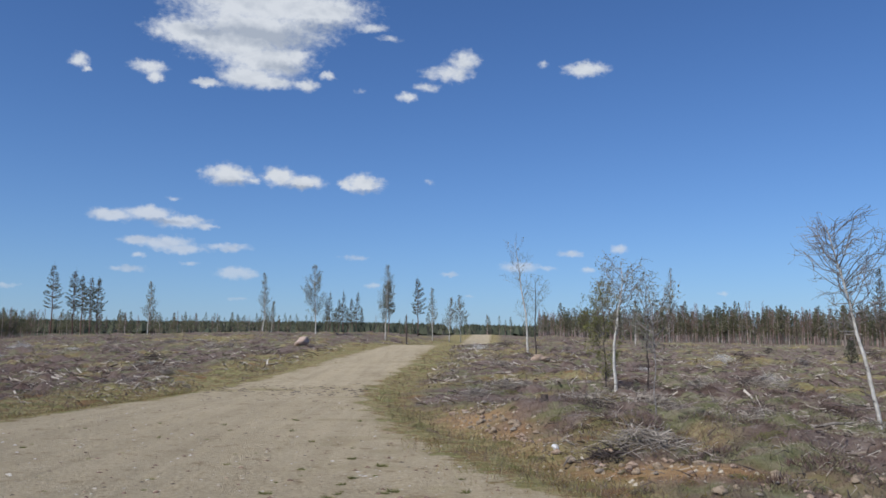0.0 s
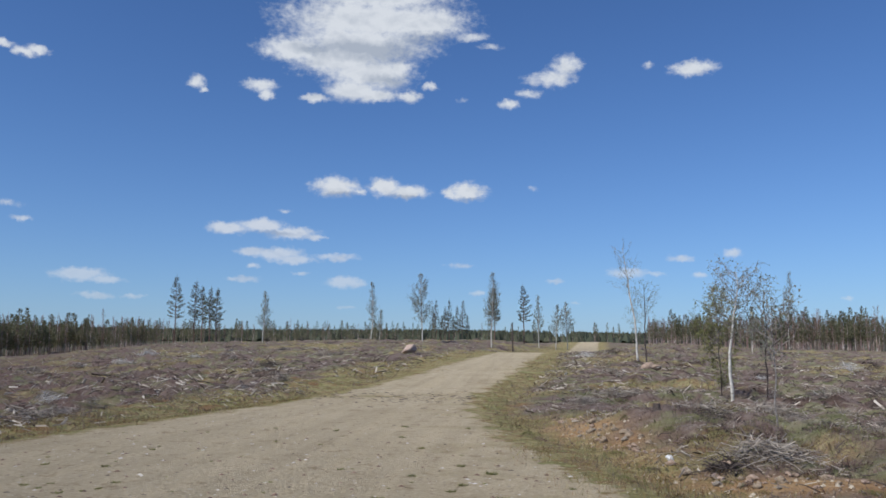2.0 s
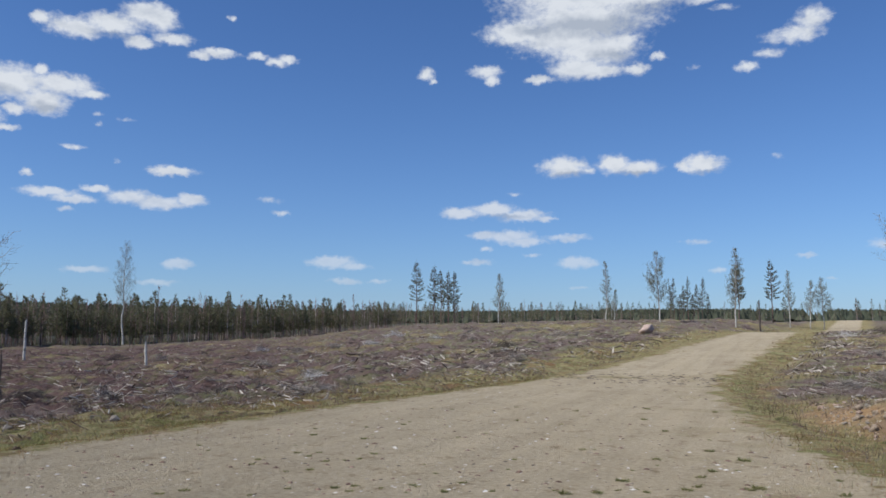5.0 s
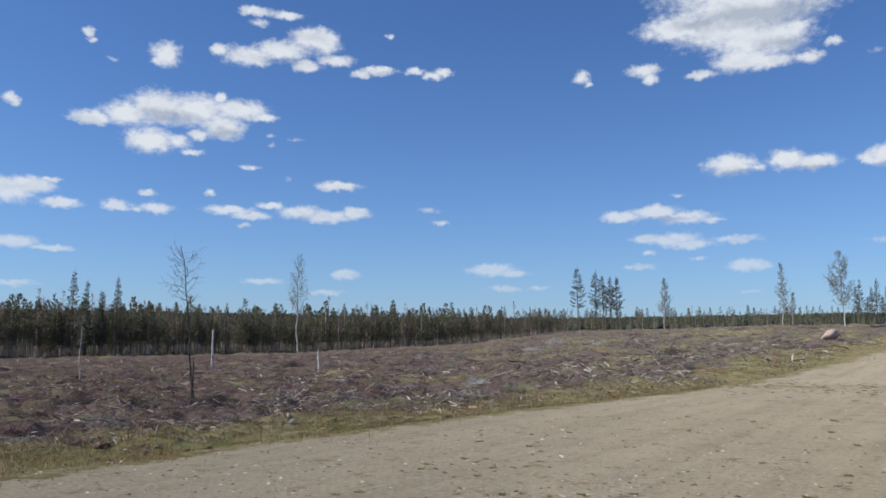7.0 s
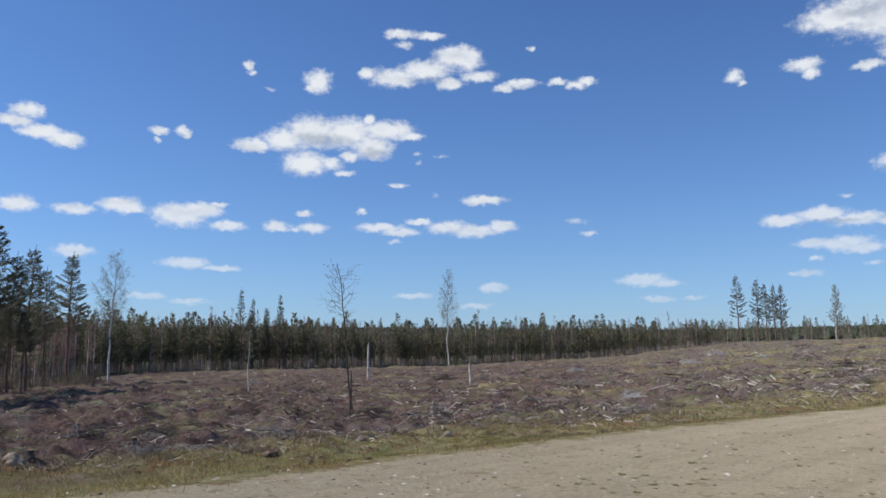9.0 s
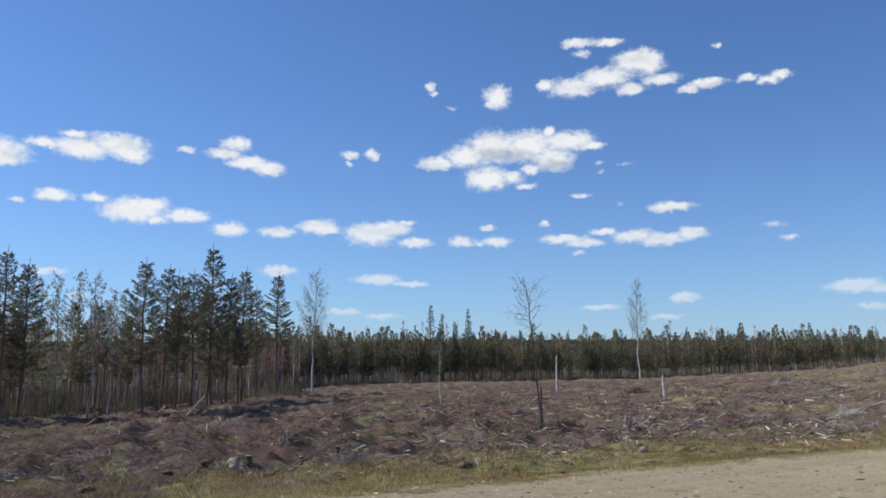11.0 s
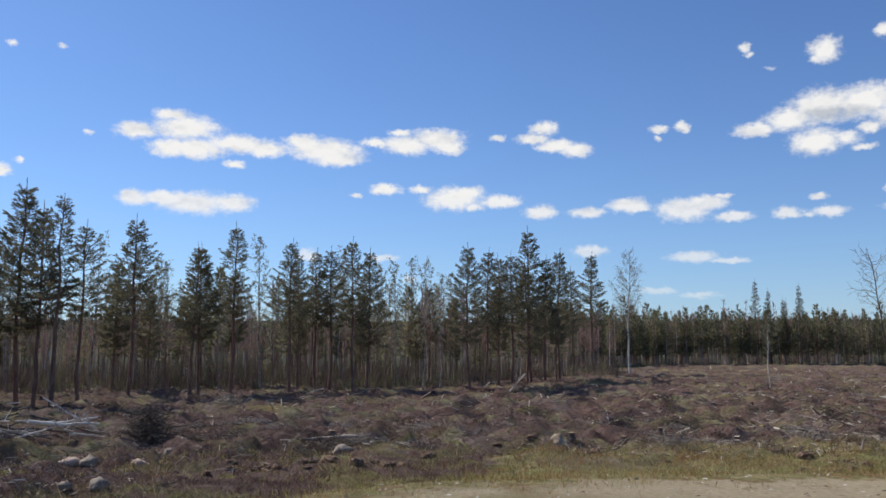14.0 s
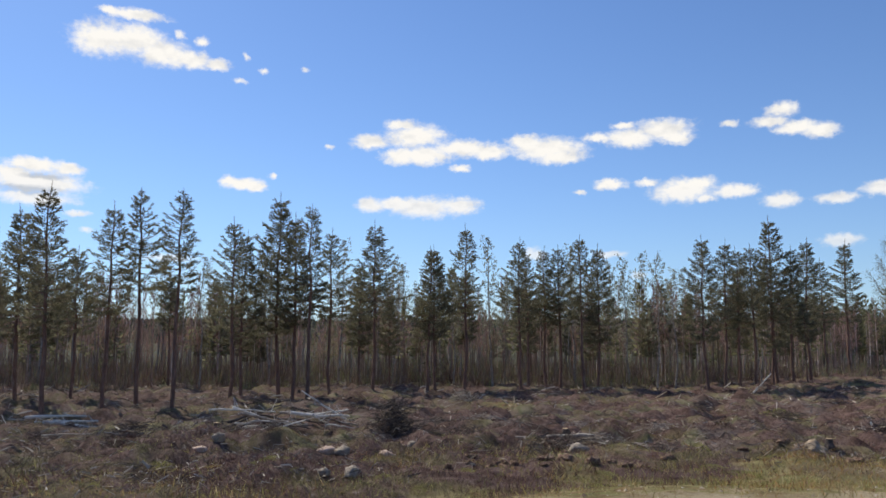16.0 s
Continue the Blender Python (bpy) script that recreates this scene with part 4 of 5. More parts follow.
for az, d, h, k in [(26.1, 150, 12.6, 221), (24.8, 152, 11.9, 222), (24.3, 156, 10.9, 223), (23.8, 150, 10.3, 224), (23.3, 153, 10.5, 225), (3.7, 128, 9.0, 226), (1.6, 132, 10.1, 227)]:
    stand_at(make_pine("tall seed pine with a bare trunk and high crown", h, k, "seed pines on the felling", crown=0.38, width=0.11, full=0.4, needle=1.5), az, d, k * 53)
for az, d, h, k in [(60.8, 128, 12.9, 231), (59.9, 127, 11.2, 232), (59.0, 128, 9.9, 233), (58.1, 126, 11.7, 234), (-29.1, 120, 11.0, 235)]:
    stand_at(make_pine("dark conifer taller than the forest around it", h, k, "taller conifers in the forest", crown=0.15, width=0.09, full=0.45, needle=1.5), az, d, k * 53)
# clump of pines on the skyline
for k in range(9):
    stand_at(make_pine("pine in a clump on the skyline", 12 + 3 * math.sin(k * 2.1), 241 + k, "pine clump on the skyline", crown=0.3, width=0.09, full=0.3, needle=1.9), 8.2 - k * 0.31, 255 + 5 * (k % 3), k * 41)

# ---- saplings and scrub beside the road ----
stand_at(make_birch("crooked bare birch with a leaning white trunk", 3.4, 301, crown=0.46, width=0.17, leaves=0.0, bend=(-0.5, 0.15), rise=(0.35, 1.2), thick=0.8, limbs=2.2, twiggy=2.6), -28.85, 14.7, 0)
stand_at(make_birch("small white birch with bare twisted limbs", 3.5, 302, crown=0.45, width=0.18, leaves=0.35, bend=(0.2, 0.1), rise=(0.4, 1.3), thick=1.15, limbs=1.6, twiggy=2.0), -12.4, 23.1, 0)
stand_at(make_birch("thin leafless sapling on the slash", 2.05, 303, crown=0.5, width=0.2, leaves=0.3, rise=(0.5, 1.4), thick=0.3, bark=DIM_BIRCH), -15.1, 14.8, 40)
stand_at(make_birch("thin grey sapling beside the birch", 3.2, 304, crown=0.35, width=0.16, leaves=0.5, rise=(0.6, 1.5), bark=DEAD_BARK, thick=0.5), -14.6, 24.5, 80)
stand_at(make_birch("sparse young aspen with two thin stems", 7.1, 305, crown=0.2, width=0.12, leaves=0.5, bend=(-0.8, 0), rise=(0.7, 1.6)), -6.3, 51, 0)
stand_at(make_birch("sparse young aspen with a thin stem", 5.2, 306, crown=0.1, width=0.16, leaves=0.6, rise=(0.7, 1.6), bark=DEAD_BARK), -6.9, 52, 0)
stand_at(make_birch("bushy young birch with olive leaves", 3.1, 307, crown=0.1, width=0.17, leaves=3.4, leaf_size=0.95, limbs=1.5, rise=(0.7, 1.6), bark=DEAD_BARK, leaf_mat=GREEN, thick=0.5), -11.7, 25.5, 0)
stand_at(make_birch("bare dead aspen with a dark burnt stem", 5.1, 308, crown=0.6, width=0.09, leaves=0.0, bend=(-0.3, -0.45), rise=(0.25, 1.3), bark=DEAD_BARK, thick=0.6, twiggy=2.0), 53.07, 25.5, 0)
stand_at(make_birch("small broken birch on the felling", 3.8, 309, crown=0.5, width=0.08, leaves=0.5), 60.2, 52.4, 0)


def snag(label, az, d, h, r, seed, mat, lean=(0.0, 0.0)):
    """A broken dead stem with a splintered top."""
    r_ = np.random.default_rng(seed)
    s = Soup()
    line = stem_line(h, r_, lean, 6)
    line[0, 2] -= 0.2
    s.tube(line, r * np.linspace(1.15, 0.75, 6), 8, cap=True)
    for k in range(4):
        a = r_.uniform(0, 6.28)
        b = line[-1] + [math.cos(a) * r * 0.4, math.sin(a) * r * 0.4, -0.05]
        s.tube([b, b + [math.cos(a) * r * 0.2, math.sin(a) * r * 0.2, r_.uniform(0.05, 0.2)]], [r * 0.35, 0.004], 4)
    for k in range(3):
        b, a = along(line, r_.uniform(0.4, 0.95)), r_.uniform(0, 6.28)
        s.tube([b, b + [math.cos(a) * 0.2, math.sin(a) * 0.2, 0.05]], [r * 0.25, 0.004], 4)
    ob = tagged(new("snag", None), label, "snag", "dead stems on the felling")
    part("trunk", s, mat, ob, smooth_faces=False)
    return stand_at(ob, az, d)


snag("pale broken birch stem", 51.9, 67.8, 3.0, 0.09, 1, BIRCH_BARK)
snag("short pale broken stem", 44.6, 54.4, 1.5, 0.08, 2, BIRCH_BARK, (-0.1, 0))
snag("dark dead stem on the skyline", 2.4, 100, 3.6, 0.09, 3, DEAD_BARK)
snag("pale leaning stick in the slash", 70.7, 23.3, 0.62, 0.032, 4, BIRCH_BARK, (-0.05, -0.16))
snag("thin dark stem in the slash", 53.3, 25.0, 1.6, 0.035, 5, DEAD_BARK, (0.05, 0))


# ---- forest behind: too many trees to count ----
def cheap_conifer(seed):
    """A spired young conifer with tiers of boughs."""
    r = np.random.default_rng(seed)
    wood, leaf = Soup(), Soup()
    x = r.normal(0, 0.08)
    wood.tube([[0, 0, -0.3], [x, 0, 4.2], [x, 0, 7.7]], [0.065, 0.048, 0.012], 4)
    lo = r.uniform(0.15, 0.45)
    wide = r.uniform(0.9, 1.35)
    n = 170
    tier = np.floor(r.random(n) ** 1.1 * 13) / 13
    u = np.minimum(lo + (1 - lo) * (tier + r.normal(0, 0.012, n)), 0.97)
    v = np.clip((u - lo) / (1 - lo), 0, 1)
    a = r.uniform(0, 6.28, n)
    far = np.sqrt(r.random(n))
    rad = wide * (1.0 - v) ** 0.85 * np.minimum(1, 0.55 + 2 * v) * far
    c = np.stack([np.cos(a) * rad + x, np.sin(a) * rad, u * 7.7 - 0.12 + 0.18 * far], 1)
    w = np.stack([np.cos(a), np.sin(a), 0.15 + v * 1.3], 1) + r.normal(0, 0.3, (n, 3))
    leaf.blades(c, w, r.uniform(0.4, 0.7, n) * (1.1 - 0.4 * v), r.uniform(0.14, 0.28, n) * (1.1 - 0.4 * v), r)
    leaf.blades(np.array([[x, 0, 7.25]] * 6) + r.normal(0, 0.03, (6, 3)), r.normal(0, 0.16, (6, 3)) + [0, 0, 1], r.uniform(0.4, 0.7, 6), np.full(6, 0.09), r)
    return wood, leaf


def cheap_birch(seed):
    """A thin birch with an open crown of fine ascending twigs."""
    r = np.random.default_rng(seed)
    wood, leaf = Soup(), Soup()
    x = r.normal(0, 0.12)
    wood.tube([[0, 0, -0.3], [x, 0, 4.0], [x, 0.1, 8.0]], [0.052, 0.035, 0.01], 4)
    n = 110
    u = 0.38 + 0.6 * r.random(n)
    a, rad = r.uniform(0, 6.28, n), 0.75 * np.sqrt(r.random(n)) * (1.12 - u)
    c = np.stack([np.cos(a) * rad + x, np.sin(a) * rad, u * 7.7], 1)
    w = np.stack([np.cos(a) * 0.45, np.sin(a) * 0.45, 0 * a + 1], 1) + r.normal(0, 0.22, (n, 3))
    leaf.blades(c, w, r.uniform(0.25, 0.6, n), r.uniform(0.025, 0.065, n), r)
    return wood, leaf


def forest(name, label, places, seed, birch_share):
    """places: rows of x, y, height. One joined mesh of trunks and crowns."""
    r = np.random.default_rng(seed)
    kinds = [(*cheap_conifer(seed * 7 + k), 1) for k in range(5)] + [(*cheap_birch(seed + 9 + k), 2) for k in range(3)]
    V, F, S, n = [], [], [], 0
    for x, y, h in places:
        wood, leaf, slot = kinds[int(r.integers(5, 8))] if r.random() < birch_share else kinds[int(r.integers(0, 5))]
        a, s = r.uniform(0, 6.28), h / 7.8
        ca, sa_ = math.cos(a) * s, math.sin(a) * s
        rot = np.array([[ca, -sa_, 0], [sa_, ca, 0], [0, 0, s]])
        base = np.array([x, y, float(ground_z(x, y))])
        for soup, sl in ((wood, 0), (leaf, slot)):
            v, f = soup.arrays()
            V.append(v @ rot.T + base)
            F.append(f + n)
            S.append(np.full(len(f), sl))
            n += len(v)
    ob = new(name, big_mesh(name, np.concatenate(V), np.concatenate(F), [FAR_BARK, FAR_TREES, FAR_BIRCH], np.concatenate(S)))
    return tagged(ob, label, "forest", kind="stuff")


def strip(n, az0, az1, near, deep, h0, h1, seed, front=1.6):
    """n trees in a band; near: distance of its edge by bearing, as two lists."""
    r = np.random.default_rng(seed)
    az = r.uniform(az0, az1, n)
    d = np.interp(az, *near) + deep * r.random(n) ** front
    a = np.radians(az)
    tall = np.interp(az, [-10, 27, 34, 42, 63, 76], [1, 0.7, 0.92, 1.08, 1.15, 1.2]) if az0 == 27 else 1.0
    return np.stack([-d * np.sin(a), d * np.cos(a), tall * r.uniform(h0, h1, n) * np.where(r.random(n) < 0.12, 1.16, 1)], 1)


forest("far_forest", "young pine and birch forest at the far side of the felling",
       strip(2500, 27, 76, ([27, 36, 46, 63, 76], [150, 137, 136, 124, 95]), 65, 3.4, 7.4, 41, 1.9), 51, 0.35)
forest("far_forest", "dense thin pines and birches behind the stand",
       strip(1700, 70, 140, ([70, 80, 140], [82, 52, 48]), 95, 2.8, 6.8, 42, 1.4), 52, 0.85)
forest("far_forest", "pine and birch forest beyond the felling",
       strip(1500, -42, -7, ([-42, -22, -12, -7], [125, 135, 150, 175]), 60, 4.2, 6.4, 43), 53, 0.5)
forest("far_forest", "scattered conifers along the skyline",
       strip(120, -8, 30, ([-8, 0, 10, 30], [185, 180, 190, 185]), 70, 1.8, 5.5, 44, 1.0), 54, 0.25)

forest("far_forest", "low conifers scattered below the skyline",
       strip(190, 10, 29, ([10, 29], [165, 152]), 45, 2.4, 5.2, 45, 1.0), 55, 0.3)


def ridge_forest():
    """Conifer tops on the far ridge."""
    r = np.random.default_rng(61)
    n = 16000
    az, d = r.uniform(-45, 140, n), 420 + 700 * r.random(n) ** 0.7
    a = np.radians(az)
    x, y = -d * np.sin(a), d * np.cos(a)
    z = ground_z(x, y) - 0.5
    h, w = r.uniform(4.5, 7.5, n), r.uniform(1.8, 3.6, n)
    ang = np.arange(5) * 2 * np.pi / 5
    v = np.empty((n, 6, 3))
    v[:, :5, 0] = x[:, None] + w[:, None] * np.cos(ang)
    v[:, :5, 1] = y[:, None] + w[:, None] * np.sin(ang)
    v[:, :5, 2] = z[:, None] + h[:, None] * r.uniform(0.05, 0.35, (n, 5))
    v[:, 5] = np.stack([x, y, z + h], 1)
    f = np.array([[k, (k + 1) % 5, 5] for k in range(5)])
    F = (np.arange(n)[:, None, None] * 6 + f[None]).reshape(-1, 3)
    tagged(new("ridge_forest", big_mesh("ridge_forest", v.reshape(-1, 3), F, [RIDGE_TREES])), "dark conifer forest on a distant ridge", "forest", kind="stuff")


ridge_forest()

# ---- slash, heather and grass: past counting ----
def scatter(n, seed, d0, d1, az0=-38, az1=134, keep=None):
    r = np.random.default_rng(seed)
    az, d = np.radians(r.uniform(az0, az1, n)), np.exp(r.uniform(math.log(d0), math.log(d1), n))
    x, y = -d * np.sin(az), d * np.cos(az)
    out = off_road(x, y)
    ok = keep(x, y, out, d, r) if keep else out > 0.3
    ok = ok & (dug_earth(x, y) < 0.2 + 0.7 * r.random(len(x)) ** 1.5)
    return x[ok], y[ok], out[ok], d[ok], r


def bearing_of(x, y):
    return np.degrees(np.arctan2(-x, y))


def tuft_mesh(name, x, y, d, r, per, length, width, spread, splay, mat, label, category):
    """Clumps of upright blades; farther clumps have fewer but wider ones."""
    n = len(x)
    z = ground_z(x, y)
    c = np.repeat(np.stack([x, y, z - 0.02], 1), per, 0)
    grow = np.repeat(np.clip(d / 22, 0.8, 3.0), per)
    size = np.repeat(r.uniform(0.6, 1.35, n) * (0.45 + 1.2 * grain(x, y, 0.8, 39)), per)
    c[:, :2] += r.normal(0, 1, (n * per, 2)) * (spread * size)[:, None]
    c[:, 2] = ground_z(c[:, 0], c[:, 1]) - 0.02
    w = r.normal(0, splay, (n * per, 3)) + [0, 0, 1]
    w[:, 2] = np.abs(w[:, 2])
    s = Soup()
    s.blades(c, w, r.uniform(0.5, 1.2, n * per) * length * size, width * grow * r.uniform(0.6, 1.3, n * per), r)
    v, f = s.arrays()
    tagged(new(name, big_mesh(name, v, f, [mat])), label, category, kind="stuff")


x, y, out, d, r = scatter(17000, 71, 9.5, 110, keep=lambda x, y, o, d, r: (o > 1.2) & (grain(x, y, 2.2, 33) + 0.25 * r.random(len(x)) > 0.5) & (np.degrees(np.arctan2(-x, y)) < 24 + 24 * r.random(len(x))))
tuft_mesh("heather", x, y, d, r, 16, 0.19, 0.012, 0.2, 0.95, HEATHER, "brown heather and dwarf shrubs over the felling", "heather")
x, y, out, d, r = scatter(11000, 70, 9.5, 125, 24, 134, keep=lambda x, y, o, d, r: (o > np.where(bearing_of(x, y) < 80, 1.5 + 3 * r.random(len(x)), 1.2)) & (grain(x, y, 2.2, 33) + 0.25 * r.random(len(x)) > 0.48) & (np.degrees(np.arctan2(-x, y)) > 24 + 24 * r.random(len(x))))
tuft_mesh("heather", x, y, d, r, 16, 0.15, 0.012, 0.2, 1.0, SCRUB_DARK, "dark heather and dead shrubs over the felling", "heather")
x, y, out, d, r = scatter(12000, 72, 8.5, 75, keep=lambda x, y, o, d, r: (o > 0.25 - 1.2 * r.random(len(x)) ** 2.5) & (o < np.where(x > np.interp(y, EDGE_Y, EDGE_R), 2.2, 5.5)) & (grain(x, y, 1.6, 34) + 0.35 * r.random(len(x)) > 0.38 + 0.06 * np.maximum(o, 0) + 0.08 * smooth(60, 80, np.degrees(np.arctan2(-x, y)))))
tuft_mesh("verge_grass", x, y, d, r, 16, 0.12, 0.011, 0.14, 0.65, GRASS, "dry yellow grass along the road verge", "grass")
x, y, out, d, r = scatter(10000, 73, 9, 90, keep=lambda x, y, o, d, r: (o > 0.3) & (grain(x, y, 3.1, 24) + 0.2 * r.random(len(x)) > 0.66))
tuft_mesh("heath_grass", x, y, d, r, 14, 0.1, 0.012, 0.2, 1.0, GREEN, "green grass and moss patches on the felling", "grass")


x, y, out, d, r = scatter(10000, 76, 9, 26, 12, 78, keep=lambda x, y, o, d, r: (o > 0.2) & (o < 2.5 + 2 * r.random(len(x))) & (grain(x, y, 1.1, 46) + 0.2 * r.random(len(x)) > 0.56 + 0.1 * smooth(60, 78, bearing_of(x, y))))
tuft_mesh("verge_grass", x, y, d, r, 20, 0.11, 0.011, 0.13, 1.2, GRASS, "tussocky yellow and rusty grass along the verge", "grass")
x, y, out, d, r = scatter(5000, 75, 9, 26, 12, 128, keep=lambda x, y, o, d, r: (o > 0.1) & (o < 1.5 + 2.5 * r.random(len(x))) & (grain(x, y, 1.3, 47) + 0.2 * r.random(len(x)) > 0.6))
tuft_mesh("verge_grass", x, y, d, r, 16, 0.12, 0.011, 0.15, 1.2, GREEN, "fresh green grass in clumps along the verge", "grass")
x, y, out, d, r = scatter(2600, 74, 40, 80, 70, 136, keep=lambda x, y, o, d, r: d > np.interp(np.degrees(np.arctan2(-x, y)), [70, 82, 140], [72, 48, 42]))
tuft_mesh("undergrowth", x, y, d, r, 14, 1.5, 0.012, 0.3, 0.28, HEATHER, "brown leafless undergrowth between the trunks", "undergrowth")


x, y, out, d, r = scatter(26000, 77, 8.8, 60, keep=lambda x, y, o, d, r: (o > 0.5) & (bearing_of(x, y) < 34 + 20 * r.random(len(x))))
tuft_mesh("scrub", x, y, d, r, 12, 0.1, 0.012, 0.16, 1.1, SCRUB, "short mixed scrub, moss and dead grass", "scrub")
x, y, out, d, r = scatter(14500, 78, 8.8, 55, 34, 134, keep=lambda x, y, o, d, r: (o > np.where(bearing_of(x, y) < 80, 1.0 + 3 * r.random(len(x)), 0.4)) & (bearing_of(x, y) > 34 + 20 * r.random(len(x))))
tuft_mesh("scrub", x, y, d, r, 12, 0.1, 0.012, 0.16, 1.1, SCRUB_DARK, "short dark scrub and dead grass over torn ground", "scrub")


# ---- separate tussocks and bushes of heather near the road ----
def tussock(kind, seed, mat, label, name):
    """A fuzzy mound of fine shoots."""
    r_ = np.random.default_rng(seed)
    s = Soup()
    n = 420
    a, u = r_.uniform(0, 6.28, n), np.sqrt(r_.random(n))
    lump = 1 + 0.25 * np.sin(a * 3 + seed)
    c = np.stack([np.cos(a) * u * 0.5 * lump, np.sin(a) * u * 0.5 * lump, 0.2 * (1 - u ** 2) * r_.uniform(0.5, 1.2, n) - 0.03], 1)
    flop = 0.9 if kind == "grass" else 0.6
    w = np.stack([np.cos(a) * u * flop, np.sin(a) * u * flop, 0 * a + 0.8], 1) + r_.normal(0, 0.35, (n, 3))
    s.blades(c, w, r_.uniform(0.07, 0.16, n), r_.uniform(0.01, 0.022, n), r_)
    v, f = s.arrays()
    return tagged(new(name, big_mesh(name, v, f, [mat])), label, name.replace("_", " "), "tussocks and low bushes", kind="stuff")


mounds = [tussock("heath", 1, HEATHER, "low brown heather bush", "heather_bush"), tussock("heath", 2, HEATHER, "low purplish heather bush", "heather_bush"),
          tussock("grass", 3, GRASS, "dry pale grass tussock", "grass_tussock"), tussock("grass", 4, GREEN, "mossy green hummock", "moss_hummock"),
          tussock("heath", 5, SCRUB_DARK, "dark torn turf hummock", "turf_hummock"), tussock("grass", 6, SCRUB, "mixed moss and heather hummock", "moss_hummock")]
placed = 0
while placed < 295:
    az, d = float(rng.uniform(-34, 130) if placed % 3 else rng.uniform(-34, -2)), math.exp(rng.uniform(math.log(9.0), math.log(24)))
    p = spot(az, d)
    o = float(off_road(p.x, p.y))
    if o < 0.5:
        continue
    pool = ((2, 2, 3, 5) if az < 75 else (4, 4, 2, 5, 3)) if o < 3 else ((0, 1, 1, 5, 3, 2) if az < 55 else (4, 4, 4, 4, 5, 0))
    k = pool[int(rng.integers(0, len(pool)))]
    sx = float(rng.uniform(0.3, 0.9)) * (0.75 if az > 60 else 1)
    m = Matrix.Translation(p) @ pose(0, 0, 0, 0, 0, float(rng.uniform(0, 360))) @ Matrix.Diagonal((sx, sx * float(rng.uniform(0.6, 1)), sx * float(rng.uniform(0.6, 1.1)), 1))
    if mounds[k].name not in used:
        used.add(mounds[k].name)
        mounds[k].matrix_basis = m
    else:
        copy_thing(mounds[k], m)
    placed += 1


placed = 0
while placed < 100:
    az, d = float(rng.uniform(28, 84)), math.exp(rng.uniform(math.log(9.5), math.log(17)))
    p = spot(az, d)
    if not 0.6 < off_road(p.x, p.y) < 5 or grain(p.x, p.y, 2.4, 45) < 0.42:
        continue
    sx = float(rng.uniform(0.35, 1.0))
    copy_thing(mounds[(2, 5, 2, 3)[placed % 4]], Matrix.Translation(p) @ pose(0, 0, 0, 0, 0, float(rng.uniform(0, 360))) @ Matrix.Diagonal((sx, sx * float(rng.uniform(0.6, 1)), sx * float(rng.uniform(0.35, 0.8)), 1)))
    placed += 1

# grassy hummocks, torn turf along the verge and dark shrubs
for az, d, k, s, high in [(99.7, 15.2, 3, 1.1, 0.8), (98.2, 15.0, 3, 0.8, 0.7), (76.3, 33, 3, 1.6, 0.8), (74.9, 32, 2, 1.2, 0.6), (83.5, 18.3, 2, 1.1, 0.8), (84.6, 18.6, 2, 0.8, 0.8), (79.1, 11.4, 3, 0.8, 0.6), (88.3, 10.9, 3, 0.8, 0.6),
                          (95.4, 15.6, 3, 0.8, 0.7), (92.6, 14.4, 2, 0.9, 0.7), (103.3, 10.4, 3, 0.8, 0.6), (106.0, 10.6, 2, 0.9, 0.6), (114.7, 10.9, 2, 0.9, 0.6), (111.0, 10.8, 3, 0.8, 0.6), (118.2, 12.0, 3, 0.9, 0.6), (102.3, 16.6, 4, 1.2, 1.9), (103.0, 16.8, 1, 1.0, 1.7),
                          (80.0, 27.6, 1, 1.5, 0.9), (81.5, 27.4, 1, 1.3, 0.9), (85.0, 26, 1, 1.4, 0.9), (69.5, 37, 4, 1.4, 2.0), (-17.6, 11.2, 1, 1.0, 1.0), (-19.5, 11.8, 1, 1.1, 1.0), (-25.5, 10.9, 1, 1.2, 1.0), (-27.0, 11.2, 0, 1.1, 1.0),
                          (-13.6, 12.9, 1, 1.0, 0.9), (-9.5, 15.5, 1, 1.1, 0.9), (-6.9, 18.5, 1, 1.3, 0.9), (-12.5, 19, 1, 1.4, 0.8), (-18.5, 14.0, 2, 1.1, 0.8), (-16.8, 13.6, 2, 0.9, 0.8), (-22.0, 12.6, 3, 1.0, 0.8)]:
    copy_thing(mounds[k], Matrix.Translation(spot(az, d)) @ pose(0, 0, 0, 0, 0, az * 37 % 360) @ Matrix.Diagonal((s, s * 0.75, s * high, 1)))


def chips(n, seed, az0, az1, size, thick=1.0):
    """Short pale bits of wood and bark, lying about."""
    x, y, out, d, r = scatter(n, seed, 9.5, 100, az0, az1, keep=lambda x, y, o, d, r: (o > 1.5) & (grain(x, y, 2.2, 38) + 0.3 * r.random(len(x)) > 0.62))
    k = len(x)
    a, ln = r.uniform(0, 6.28, k), size * r.uniform(0.02, 0.075, k) * np.clip(d / 18, 0.7, 2.0)
    wd = thick * r.uniform(0.004, 0.012, k) * np.clip(d / 17, 0.7, 2.4)
    e, s = np.stack([np.cos(a), np.sin(a), r.normal(0, 0.35, k)], 1) * ln[:, None], np.stack([-np.sin(a), np.cos(a), r.normal(0, 0.5, k)], 1) * wd[:, None]
    c = np.stack([x, y, ground_z(x, y) + r.uniform(0.02, 0.12, k)], 1)
    up = np.array([0, 0, 1.0]) * wd[:, None]
    v = np.stack([c - e - s, c - e + s, c + e + s * 0.6, c + e - s * 0.6, c - e + up, c + e + up], 1)
